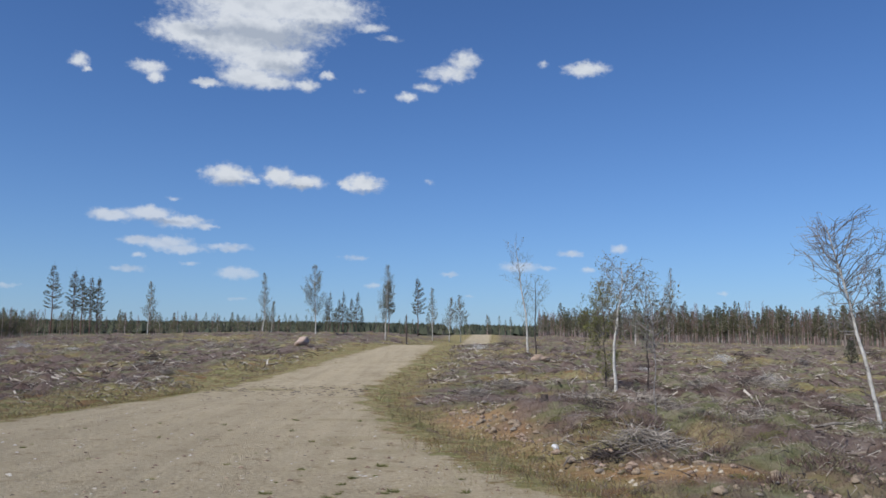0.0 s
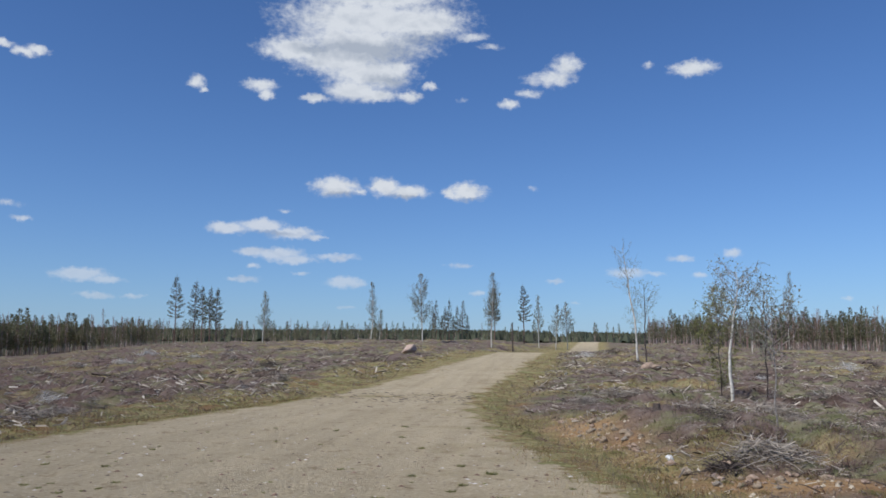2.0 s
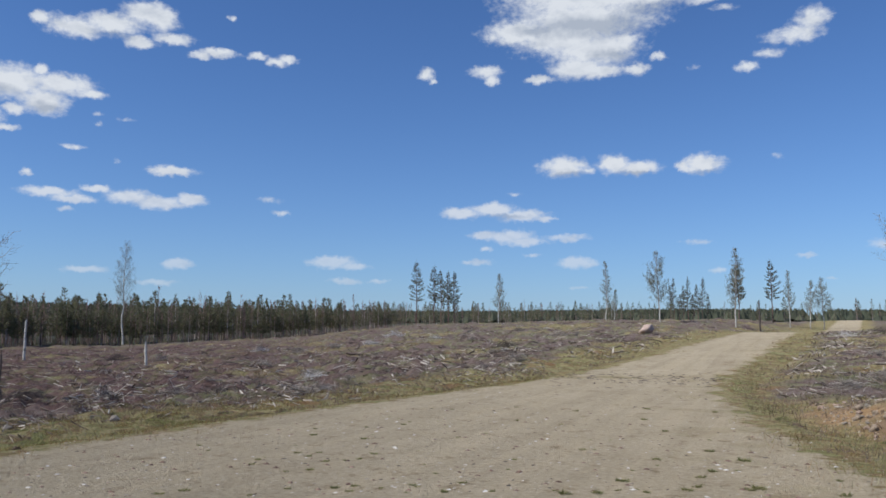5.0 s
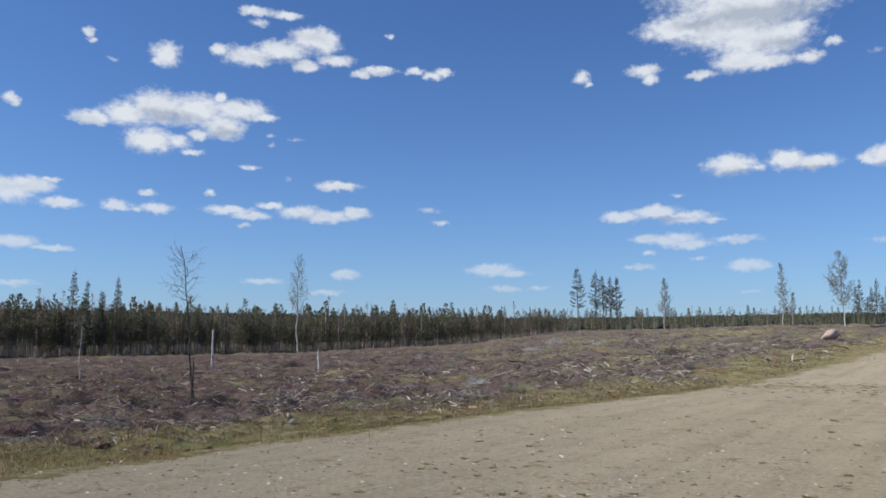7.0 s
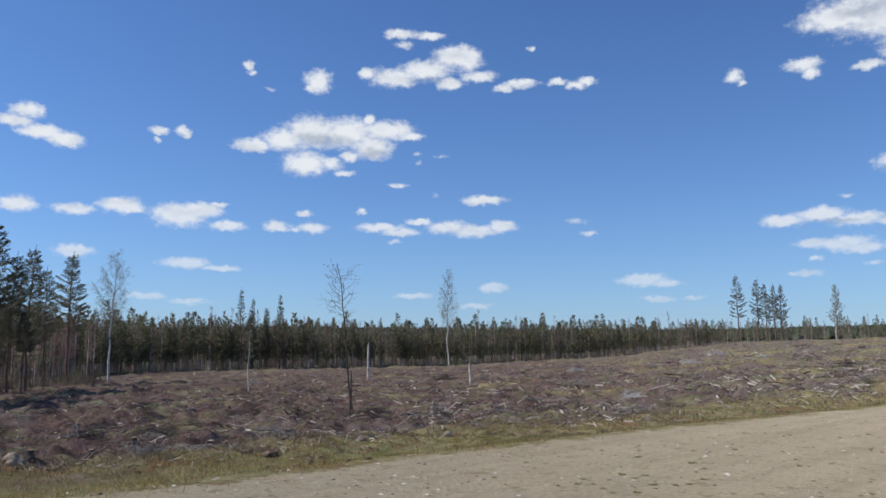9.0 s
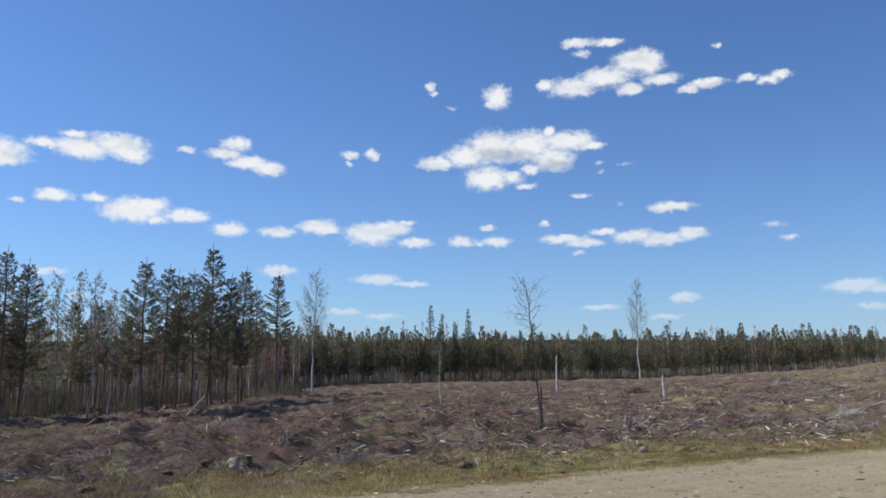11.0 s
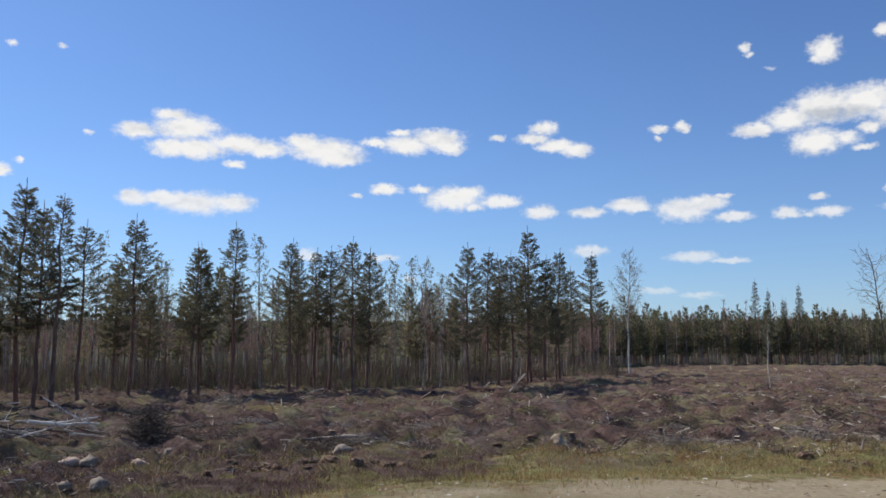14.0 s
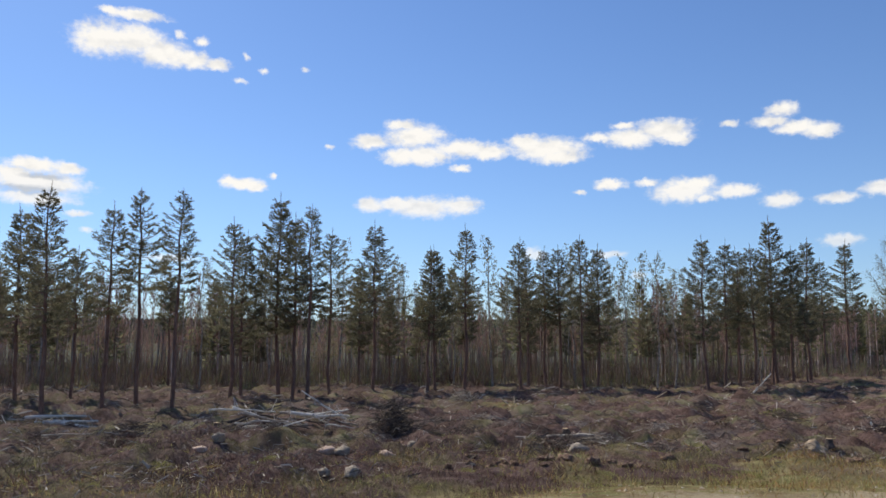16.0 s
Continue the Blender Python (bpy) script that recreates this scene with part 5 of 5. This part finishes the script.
    f = np.array([[0, 3, 5], [0, 5, 4], [1, 4, 5], [1, 5, 2], [0, 4, 1], [3, 2, 5], [0, 1, 2], [0, 2, 3]])
    F = (np.arange(k)[:, None, None] * 6 + f[None]).reshape(-1, 3)
    tagged(new("wood_chips", big_mesh("wood_chips", v.reshape(-1, 3), F, [CHIP])), "pale chips of wood and bark on the felling", "wood chips", kind="stuff")


chips(15000, 79, -38, 134, 1.0)
chips(12000, 80, -38, 28, 1.3)
chips(12000, 83, 14, 134, 1.4)
chips(3600, 84, -38, 134, 2.3, 1.9)
chips(3600, 85, -38, 60, 2.0, 1.8)


def sticks(name, n, seed, d0, d1, l0, l1, r0, r1, mat, label):
    x, y, out, d, r = scatter(n, seed, d0, d1, keep=lambda x, y, o, d, r: (o > 2.0) & (r.random(len(x)) < np.where(bearing_of(x, y) > 38, 0.8, 1.0)) & (grain(x, y, 3.3, 35) + 0.4 * r.random(len(x)) > 0.52))
    s = Soup()
    for px, py, pd in zip(x, y, d):
        ln, a = r.uniform(l0, l1) * r.uniform(0.5, 1) * min(1.6, max(0.5, pd / 24)), r.uniform(0, 6.28)
        e = np.array([math.cos(a), math.sin(a)]) * ln
        za, zb = ground_z(np.array([px, px + e[0]]), np.array([py, py + e[1]])) + r.uniform(0.0, 0.14, 2)
        mid = [px + e[0] / 2 + r.normal(0, 0.04), py + e[1] / 2 + r.normal(0, 0.04), (za + zb) / 2 + r.uniform(0, 0.08)]
        far = min(2.4, max(0.65, pd / 20))
        rad = r.uniform(r0, r1) * far
        s.tube([[px, py, za], mid, [px + e[0], py + e[1], zb]], [rad, rad * 0.85, rad * 0.4], 4)
    v, f = s.arrays()
    tagged(new(name, big_mesh(name, v, f, [mat])), label, "logging slash", kind="stuff")


sticks("slash", 6500, 81, 9.5, 120, 0.12, 0.75, 0.004, 0.012, GREY_WOOD, "grey weathered branches left from felling")
sticks("slash", 4200, 82, 9.5, 90, 0.12, 0.7, 0.005, 0.014, DEAD_BARK, "dark dead branches left from felling")


# ---- stones, stumps and logs ----
def stone_mesh(seed, mat, flat=0.65, rag=0.38):
    bm = bmesh.new()
    bmesh.ops.create_icosphere(bm, subdivisions=3, radius=0.5)
    off = Vector((seed * 3.1, seed * 1.7, 0))
    for v in bm.verts:
        k = 1 + 0.55 * noise.noise(v.co * 1.7 + off) + rag * noise.noise(v.co * 4.5 + off)
        v.co = Vector((v.co.x * k, v.co.y * k * 0.8, v.co.z * k * flat))
    me = bpy.data.meshes.new("stone")
    bm.to_mesh(me)
    bm.free()
    me.polygons.foreach_set("use_smooth", np.full(len(me.polygons), True))
    me.materials.append(mat)
    return me


STONES = [stone_mesh(k, m, f) for k, (m, f) in enumerate([(GRANITE, 0.65), (GRANITE, 0.5), (RED_STONE, 0.6), (PALE_STONE, 0.6), (GRANITE, 0.8), (RED_STONE, 0.5), (TAWNY_STONE, 0.7), (PINK_STONE, 0.5)])]
STONE_WORDS = ["rounded grey granite stone", "flat grey granite stone", "reddish granite stone", "pale whitish stone", "upright grey granite stone", "flat reddish stone", "tawny stone", "pinkish granite boulder"]


def stone(k, az, d, size, label="", group="stones on the ground", name="stone"):
    ob = new(name, STONES[k])
    p = spot(az, d)
    ob.matrix_basis = Matrix.Translation(p + Vector((0, 0, size * 0.2))) @ pose(0, 0, 0, rng.uniform(-12, 12), rng.uniform(-12, 12), rng.uniform(0, 360)) @ Matrix.Diagonal((size, size, size, 1))
    return tagged(ob, label or STONE_WORDS[k] + " lying on the ground", "stone", group)


stone(7, 9.85, 66, 1.35, "large reddish boulder beside the gravel road", name="boulder")
stone(5, -7.1, 43, 1.0, "large reddish boulder at the foot of the aspen", name="boulder")
stone(6, 74.7, 14.3, 0.36, "tawny boulder in the dug verge", name="boulder")
stone(3, -8.2, 12.2, 0.14, "small white stone on the bank")
stone(1, 89.8, 13.0, 0.35, "flat pale stone in the verge")
for az, d, s in [(107.3, 12.6, 0.26), (106.2, 12.6, 0.26), (103.1, 12.5, 0.24), (107.5, 10.5, 0.18), (105.6, 10.6, 0.2), (115.6, 12.8, 0.2)]:
    stone((0, 7, 4)[int(rng.integers(0, 3))], az, d, s)
for _ in range(280):
    k = (6, 7, 6, 6, 6, 2, 5, 2, 6, 1)[int(rng.integers(0, 10))]
    if rng.random() < 0.5:
        az = rng.uniform(-29, -8)
        d, s = np.interp(az, [-29, -20, -8], [9.7, 9.7, 12.0]) + rng.normal(0, 0.45), 0.03 + 0.13 * rng.random() ** 3
    else:
        d = rng.uniform(12.6, 19.0)
        az, s = np.interp(d, [12.6, 16, 19], [-6.5, -2.9, -1.6]) + rng.normal(0, 0.9), 0.03 + 0.13 * rng.random() ** 3
    if off_road(spot(az, d).x, spot(az, d).y) < 0.4:
        continue
    stone(k, az, d, s, group="stones in the dug bank")
for _ in range(40):
    az, d = rng.uniform(-34, 130), math.exp(rng.uniform(math.log(12), math.log(60)))
    p = spot(az, d)
    if off_road(p.x, p.y) > 1.5:
        stone((0, 1, 4, 6)[int(rng.integers(0, 4))], az, d, rng.uniform(0.07, 0.2))


CLODS = [stone_mesh(20 + k, PEAT, 0.6, 0.9) for k in range(4)]
for k in range(115):
    az, d = rng.uniform(48, 128), rng.uniform(11.5, 26)
    if k >= 70:
        az = rng.uniform(72, 99)
        d = np.interp(az, [72, 76, 82, 87, 99], [12.7, 12.8, 12.0, 11.5, 11.3]) + rng.normal(0, 0.2)
    if k >= 95:
        az = rng.uniform(49, 58)
        d = np.interp(az, [49, 58], [12.6, 11.4]) + rng.normal(0, 0.2)
    p = spot(az, d)
    if off_road(p.x, p.y) < 0.35:
        continue
    s = rng.uniform(0.09, 0.24) if k < 70 else rng.uniform(0.1, 0.26)
    ob = new("peat_clod", CLODS[k % 4])
    ob.matrix_basis = Matrix.Translation(p + Vector((0, 0, s * 0.08))) @ pose(0, 0, 0, rng.uniform(-15, 15), rng.uniform(-15, 15), rng.uniform(0, 360)) @ Matrix.Diagonal((s, s * 0.8, s * 0.8, 1))
    tagged(ob, "dark torn clod of peat and roots by the road", "clod", "clods in the dug verge")


def marker_post():
    """A pale post with a short crossbar at the forest edge."""
    ob = tagged(new("marker_post"), "pale wooden marker post with a short crossbar", "post")
    for name, size, at in (("post", (0.1, 0.1, 1.7), (0, 0, 0.75)), ("crossbar", (1.6, 0.05, 0.13), (0.75, -0.08, 1.5))):
        bm = bmesh.new()
        bmesh.ops.create_cube(bm, size=1.0)
        bmesh.ops.scale(bm, vec=size, verts=bm.verts)
        bmesh.ops.bevel(bm, geom=bm.edges[:], offset=0.012, segments=1, affect="EDGES")
        bmesh.ops.translate(bm, vec=at, verts=bm.verts)
        me = bpy.data.meshes.new(name)
        bm.to_mesh(me)
        bm.free()
        me.materials.append(GREY_WOOD)
        part_ob = new(name, me)
        part_ob.parent = ob
    return stand_at(ob, -27.0, 90, -27)


marker_post()


def juniper(az, d, h, seed):
    r_ = np.random.default_rng(seed)
    wood, leaf = Soup(), Soup()
    n = 420
    u, a = r_.random(n) ** 0.8, r_.uniform(0, 6.28, n)
    rad = 0.3 * h * np.sqrt(1.02 - u) * np.sqrt(r_.random(n))
    c = np.stack([np.cos(a) * rad, np.sin(a) * rad, u * h * 0.95], 1)
    leaf.blades(c, np.stack([np.cos(a) * 0.5, np.sin(a) * 0.5, 0 * a + 0.9], 1) + r_.normal(0, 0.3, (n, 3)), r_.uniform(0.12, 0.3, n), r_.uniform(0.04, 0.08, n), r_)
    for k in range(6):
        a = r_.uniform(0, 6.28)
        wood.tube([[0, 0, -0.1], [math.cos(a) * 0.1 * h, math.sin(a) * 0.1 * h, 0.7 * h]], [0.02, 0.006], 4)
    ob = tagged(new("juniper_bush"), "dense olive juniper bush on the felling", "bush")
    part("stem", wood, DEAD_BARK, ob)
    part("crown", leaf, NEEDLES, ob)
    return stand_at(ob, az, d)


juniper(-27.3, 58, 1.5, 1)


def stump_thing(seed):
    r_ = np.random.default_rng(seed)
    s, top = Soup(), Soup()
    a = np.arange(12) * 2 * np.pi / 12
    prof = [(-0.12, 0.24), (0.02, 0.2), (0.12, 0.155), (0.3, 0.14)]
    wob = 1 + 0.12 * np.sin(a * 3 + r_.uniform(0, 6)) + 0.08 * np.sin(a * 5 + r_.uniform(0, 6))
    rings = np.array([[(math.cos(q) * rr * (wob[i] if z < 0.1 else 1 + 0.3 * (wob[i] - 1)), math.sin(q) * rr * (wob[i] if z < 0.1 else 1), z) for i, q in enumerate(a)] for z, rr in prof])
    f = []
    for j in range(3):
        for i in range(12):
            p, q = j * 12 + i, j * 12 + (i + 1) % 12
            f += [[p, q, q + 12], [p, q + 12, p + 12]]
    s.add(rings.reshape(-1, 3), f)
    rim = rings[-1] * [0.99, 0.99, 1]
    top.add(np.concatenate([rim, [[0, 0, 0.305]]]), [[i, (i + 1) % 12, 12] for i in range(12)])
    ob = tagged(new("tree_stump"), "sawn pine stump with a pale cut face", "stump", "stumps on the felling")
    part("bark", s, DEAD_BARK, ob)
    part("cut_face", top, CUT_WOOD, ob, "pale sawn wood")
    return ob


stumps = [stump_thing(k) for k in (1, 2)]
stand_at(stumps[0], 73.8, 14.9, 30, 0.4)
stand_at(stumps[1], 90.5, 15.6, 80, 0.5)
for k in range(46):
    az, d = rng.uniform(-32, 125), math.exp(rng.uniform(math.log(14), math.log(70)))
    p = spot(az, d)
    if off_road(p.x, p.y) > 2.5 and min(abs(az - 73.9), abs(az - 90.5)) > 1.5:
        plant(stumps[k % 2], az, d, float(rng.uniform(0, 360)), float(rng.uniform(0.3, 0.55)))


def log(label, az, d, length, radius, turn, lift0, lift1, mat, seed):
    """A fallen stem with stubs of branches, resting on ground or slash."""
    r_ = np.random.default_rng(seed)
    s = Soup()
    p = spot(az, d)
    u = np.linspace(-0.5, 0.5, 7)
    a = radians(turn)
    x, y = p.x + u * length * math.cos(a), p.y + u * length * math.sin(a)
    z = np.interp(u, [-0.5, 0.5], [float(ground_z(x[0], y[0])) + lift0, float(ground_z(x[-1], y[-1])) + lift1]) + radius * 0.7 + r_.normal(0, 0.012, 7)
    pts = np.stack([x, y, z], 1)
    s.tube(pts - np.array(p), radius * np.linspace(1, 0.55, 7), 7, cap=True)
    for k in range(5):
        b, w = along(pts, r_.random()) - np.array(p), r_.normal(0, 1, 3) + [0, 0, 0.6]
        w /= np.linalg.norm(w)
        s.tube([b, b + w * r_.uniform(0.08, 0.3)], [radius * 0.3, 0.004], 4)
    v, f = s.arrays()
    ob = tagged(new("log", big_mesh("log", v, f, [mat])), label, "log", "logs and poles left lying")
    ob.location = p
    return ob


log("pale leaning pole in the slash", 77.2, 41.5, 1.0, 0.05, 77, 0.0, 0.95, POLE, 1)
for k in range(24):
    log("pale grey birch pole in a heap of slash", 109.4 + rng.uniform(-3.6, 4.2), 16.6 + rng.uniform(-0.6, 0.6), rng.uniform(0.5, 1.9), rng.uniform(0.014, 0.036), rng.normal(0, 26) + 108,
        rng.uniform(0.1, 0.5), rng.uniform(0.1, 0.5), (POLE, GREY_WOOD, POLE, DEAD_BARK)[k % 4], 10 + k)
log("bent pale pole standing out of the slash heap", 107.4, 16.5, 0.9, 0.022, 280, 0.2, 0.75, POLE, 31)
for k in range(4):
    log("pale pole in a small heap", 122.5 + 0.6 * k, 24 + 0.3 * k, 1.6, 0.045, 115 + 8 * k, 0.1 + 0.07 * k, 0.25, POLE, 32 + k)
for k in range(26):
    az, d = rng.uniform(-32, 126), math.exp(rng.uniform(math.log(13), math.log(55)))
    p = spot(az, d)
    if off_road(p.x, p.y) > 3:
        log("weathered grey pole lying on the felling", az, d, rng.uniform(0.7, 2.0), rng.uniform(0.018, 0.035), rng.uniform(0, 360), rng.uniform(0, 0.1), rng.uniform(0, 0.25), GREY_WOOD, 40 + k)


def brush_heap(label, az, d, width, high, n, mat, seed):
    """A heap of cut branches."""
    r_ = np.random.default_rng(seed)
    s = Soup()
    for _ in range(n):
        c = np.append(r_.normal(0, 0.33, 2) * width, 0)
        c[2] = high * max(0.05, 1 - (np.hypot(c[0], c[1]) / width) ** 2) * r_.random()
        w = r_.normal(0, 1, 3) * [1, 1, 0.35]
        w *= r_.uniform(0.08, 0.36) / np.linalg.norm(w)
        s.tube([c - w, c + r_.normal(0, 0.04, 3), c + w], [0.007, 0.0055, 0.0025], 3)
    v, f = s.arrays()
    ob = tagged(new("brush_heap", big_mesh("brush_heap", v, f, [mat])), label, "brush heap", "heaps of branches", "stuff")
    ob.location = spot(az, d)
    return ob


brush_heap("grey heap of thin dead branches by the bank", -14.4, 11.8, 0.75, 0.26, 240, GREY_WOOD, 1)
# dark branches added to give the shadow beneath the grey heap
brush_heap("dark low branches filling the shadow under the heap by the bank", -11.9, 11.3, 0.45, 0.16, 80, DEAD_BARK, 6)
brush_heap("grey heap of thin dead branches", -10.2, 16.0, 0.8, 0.22, 120, GREY_WOOD, 2)
brush_heap("dark heap of dead branches", 102.6, 16.5, 0.65, 0.8, 460, DEAD_BARK, 3)
brush_heap("grey heap of branches on the felling", -4.5, 26.0, 0.9, 0.25, 120, GREY_WOOD, 4)
brush_heap("dark heap of branches at the stem", 53.2, 25.2, 0.6, 0.5, 120, DEAD_BARK, 5)


# low heaps of slash all over the felling
heaps = [brush_heap("low tangle of grey branches left on the felling", az, d, 0.8, 0.3, 110, mat, 20 + k)
         for k, (az, d, mat) in enumerate([(-16.5, 19.0, GREY_WOOD), (-22.0, 17.0, DEAD_BARK), (-19.0, 22.0, GREY_WOOD), (33.0, 24.0, GREY_WOOD), (40.0, 22.0, DEAD_BARK), (47.0, 27.0, POLE)])]
placed = 0
while placed < 240:
    az, d = float(rng.uniform(-33, 128)), math.exp(rng.uniform(math.log(12.5), math.log(80)))
    p = spot(az, d)
    if off_road(p.x, p.y) < 3.2 or (az > 76 and d > 46):
        continue
    k = (0, 1, 2, 3, 4, 0, 2, 5)[int(rng.integers(0, 8))] if az < 45 else (1, 4, 0, 3, 1, 4)[int(rng.integers(0, 6))]
    sx = float(rng.uniform(0.35, 0.95)) * (1 + d / 70)
    copy_thing(heaps[k], Matrix.Translation(p) @ pose(0, 0, 0, 0, 0, float(rng.uniform(0, 360))) @ Matrix.Diagonal((sx, sx * float(rng.uniform(0.5, 0.9)), sx * float(rng.uniform(0.5, 1.0)), 1)))
    placed += 1


# ---- grass tufts, bark litter and loose stones on the gravel ----
def tuft():
    """A small open tuft of grass."""
    r_ = np.random.default_rng(8)
    s, n = Soup(), 70
    a, u = r_.uniform(0, 6.28, n), np.sqrt(r_.random(n))
    s.blades(np.stack([np.cos(a) * u * 0.4, np.sin(a) * u * 0.4, 0 * a - 0.03], 1), np.stack([np.cos(a) * u, np.sin(a) * u, 0 * a + 0.9], 1) + r_.normal(0, 0.3, (n, 3)), r_.uniform(0.25, 0.6, n), r_.uniform(0.05, 0.1, n), r_)
    v, f = s.arrays()
    return tagged(new("grass_tuft", big_mesh("grass_tuft", v, f, [GREEN])), "small green grass tuft growing in the gravel", "grass tuft", "tufts on the gravel", "stuff")


first_tuft = tuft()
first_tuft.matrix_basis = Matrix.Translation(spot(4.0, 10.5)) @ Matrix.Diagonal((0.16, 0.14, 0.12, 1))
placed = 0
while placed < 95:
    az, d = float(rng.uniform(-7, 44)), 8.0 + 9 * float(rng.random()) ** 1.6
    p = spot(az, d)
    if off_road(p.x, p.y) > -0.3:
        continue
    sx = float(rng.uniform(0.05, 0.16)) if p.x > -3 else float(rng.uniform(0.04, 0.12))
    copy_thing(first_tuft, Matrix.Translation(p) @ pose(0, 0, 0, 0, 0, float(rng.uniform(0, 360))) @ Matrix.Diagonal((sx / 0.16, sx * 0.8 / 0.14, sx * float(rng.uniform(0.4, 0.8)) / 0.12, 1)))
    placed += 1


def bark_litter():
    r = np.random.default_rng(96)
    k = 150
    x, y = r.uniform(-7.2, -2.2, k), 25.2 + r.normal(0, 1.3, k)
    y = y + 0.15 * (x + 4)
    a, ln, wd = r.uniform(-0.5, 0.5, k), r.uniform(0.02, 0.11, k), r.uniform(0.006, 0.016, k)
    e, s = np.stack([np.cos(a), np.sin(a), 0 * a], 1) * ln[:, None], np.stack([-np.sin(a), np.cos(a), 0 * a], 1) * wd[:, None]
    c = np.stack([x, y, ground_z(x, y) + 0.012], 1)
    up = np.array([0, 0, 1.0]) * (0.006 + 0.012 * r.random((k, 1)))
    v = np.stack([c - e - s, c - e + s, c + e + s, c + e - s, c - e * 0.7 + up, c + e * 0.6 + up], 1)
    f = np.array([[0, 3, 5], [0, 5, 4], [1, 4, 5], [1, 5, 2], [0, 4, 1], [3, 2, 5]])
    F = (np.arange(k)[:, None, None] * 6 + f[None]).reshape(-1, 3)
    tagged(new("bark_litter", big_mesh("bark_litter", v.reshape(-1, 3), F, [DEAD_BARK])), "brown bark litter strewn across the gravel road", "bark litter", kind="stuff")


bark_litter()


def road_crumbs():
    """Dark crumbs of turf and bark pressed into the gravel."""
    x, y, out, d, r = scatter(900, 93, 8, 24, -8, 60, keep=lambda x, y, o, d, r: o < -0.2)
    k = len(x)
    a, size = r.uniform(0, 6.28, k), 0.012 + 0.045 * r.random(k) ** 2.5
    ring = np.arange(6) * 2 * np.pi / 6
    wob = r.uniform(0.6, 1.3, (k, 6))
    v = np.empty((k, 7, 3))
    v[:, :6, 0] = x[:, None] + size[:, None] * wob * np.cos(ring + a[:, None])
    v[:, :6, 1] = y[:, None] + size[:, None] * wob * np.sin(ring + a[:, None]) * 0.7
    v[:, :6, 2] = ground_z(x, y)[:, None] - 0.004
    v[:, 6] = np.stack([x, y, ground_z(x, y) + 0.35 * size], 1)
    f = np.array([[i, (i + 1) % 6, 6] for i in range(6)])
    F = (np.arange(k)[:, None, None] * 7 + f[None]).reshape(-1, 3)
    tagged(new("turf_crumbs", big_mesh("turf_crumbs", v.reshape(-1, 3), F, [PEAT])), "dark crumbs of turf pressed into the gravel", "turf crumbs", kind="stuff")


road_crumbs()


def rubble():
    """Small stones lying thick in the dug bank and along the torn verge."""
    r = np.random.default_rng(92)
    n = 9000
    az, d = np.radians(np.where(r.random(n) < 0.6, r.uniform(-30, -1, n), r.uniform(55, 128, n))), r.uniform(8.8, 20, n)
    x, y = -d * np.sin(az), d * np.cos(az)
    o = off_road(x, y)
    ok = (dug_earth(x, y) > 0.12 + 0.3 * r.random(n)) | ((az > 0.9) & (np.abs(o - 0.4) < 0.9 * r.random(n)) & (r.random(n) < 0.6))
    x, y = x[ok], y[ok]
    k = len(x)
    size = 0.009 + 0.034 * r.random(k) ** 3
    base = np.array([[1, 0, 0], [0.3, 0.9, 0], [-0.8, 0.6, 0], [-0.9, -0.5, 0], [0.2, -1, 0], [0.3, 0.2, 0.7], [-0.35, -0.1, 0.8]], float)
    v = base[None] * (size[:, None, None] * r.uniform(0.6, 1.3, (k, 7, 1)))
    a = r.uniform(0, 6.28, k)
    v = np.stack([v[..., 0] * np.cos(a)[:, None] - v[..., 1] * np.sin(a)[:, None], v[..., 0] * np.sin(a)[:, None] + v[..., 1] * np.cos(a)[:, None], v[..., 2]], -1)
    v = v + np.stack([x, y, ground_z(x, y) - 0.003], 1)[:, None]
    f = np.array([[0, 1, 5], [1, 2, 5], [2, 6, 5], [2, 3, 6], [3, 4, 6], [4, 0, 5], [4, 5, 6]])
    F = (np.arange(k)[:, None, None] * 7 + f).reshape(-1, 3)
    tagged(new("rubble", big_mesh("rubble", v.reshape(-1, 3), F, [RUBBLE])), "small tan and grey stones in the dug verge", "rubble", kind="stuff")


rubble()


def pebbles():
    x, y, out, d, r = scatter(9500, 91, 8, 40, keep=lambda x, y, o, d, r: (o < 0.4) & (y > -3))
    z = ground_z(x, y)
    size = 0.009 + 0.03 * r.random(len(x)) ** 4
    base = np.array([[1, 0, 0], [0, 1, 0], [-1, 0, 0], [0, -1, 0], [0.2, 0.1, 0.35]], float)
    v = base[None] * (size[:, None, None] * r.uniform(0.6, 1.3, (len(x), 5, 1))) + np.stack([x, y, z], 1)[:, None]
    f = np.array([[0, 1, 4], [1, 2, 4], [2, 3, 4], [3, 0, 4]])
    F = (np.arange(len(x))[:, None, None] * 5 + f).reshape(-1, 3)
    tagged(new("pebbles", big_mesh("pebbles", v.reshape(-1, 3), F, [GRIT])), "loose pale pebbles on the gravel road", "pebbles", kind="stuff")


pebbles()
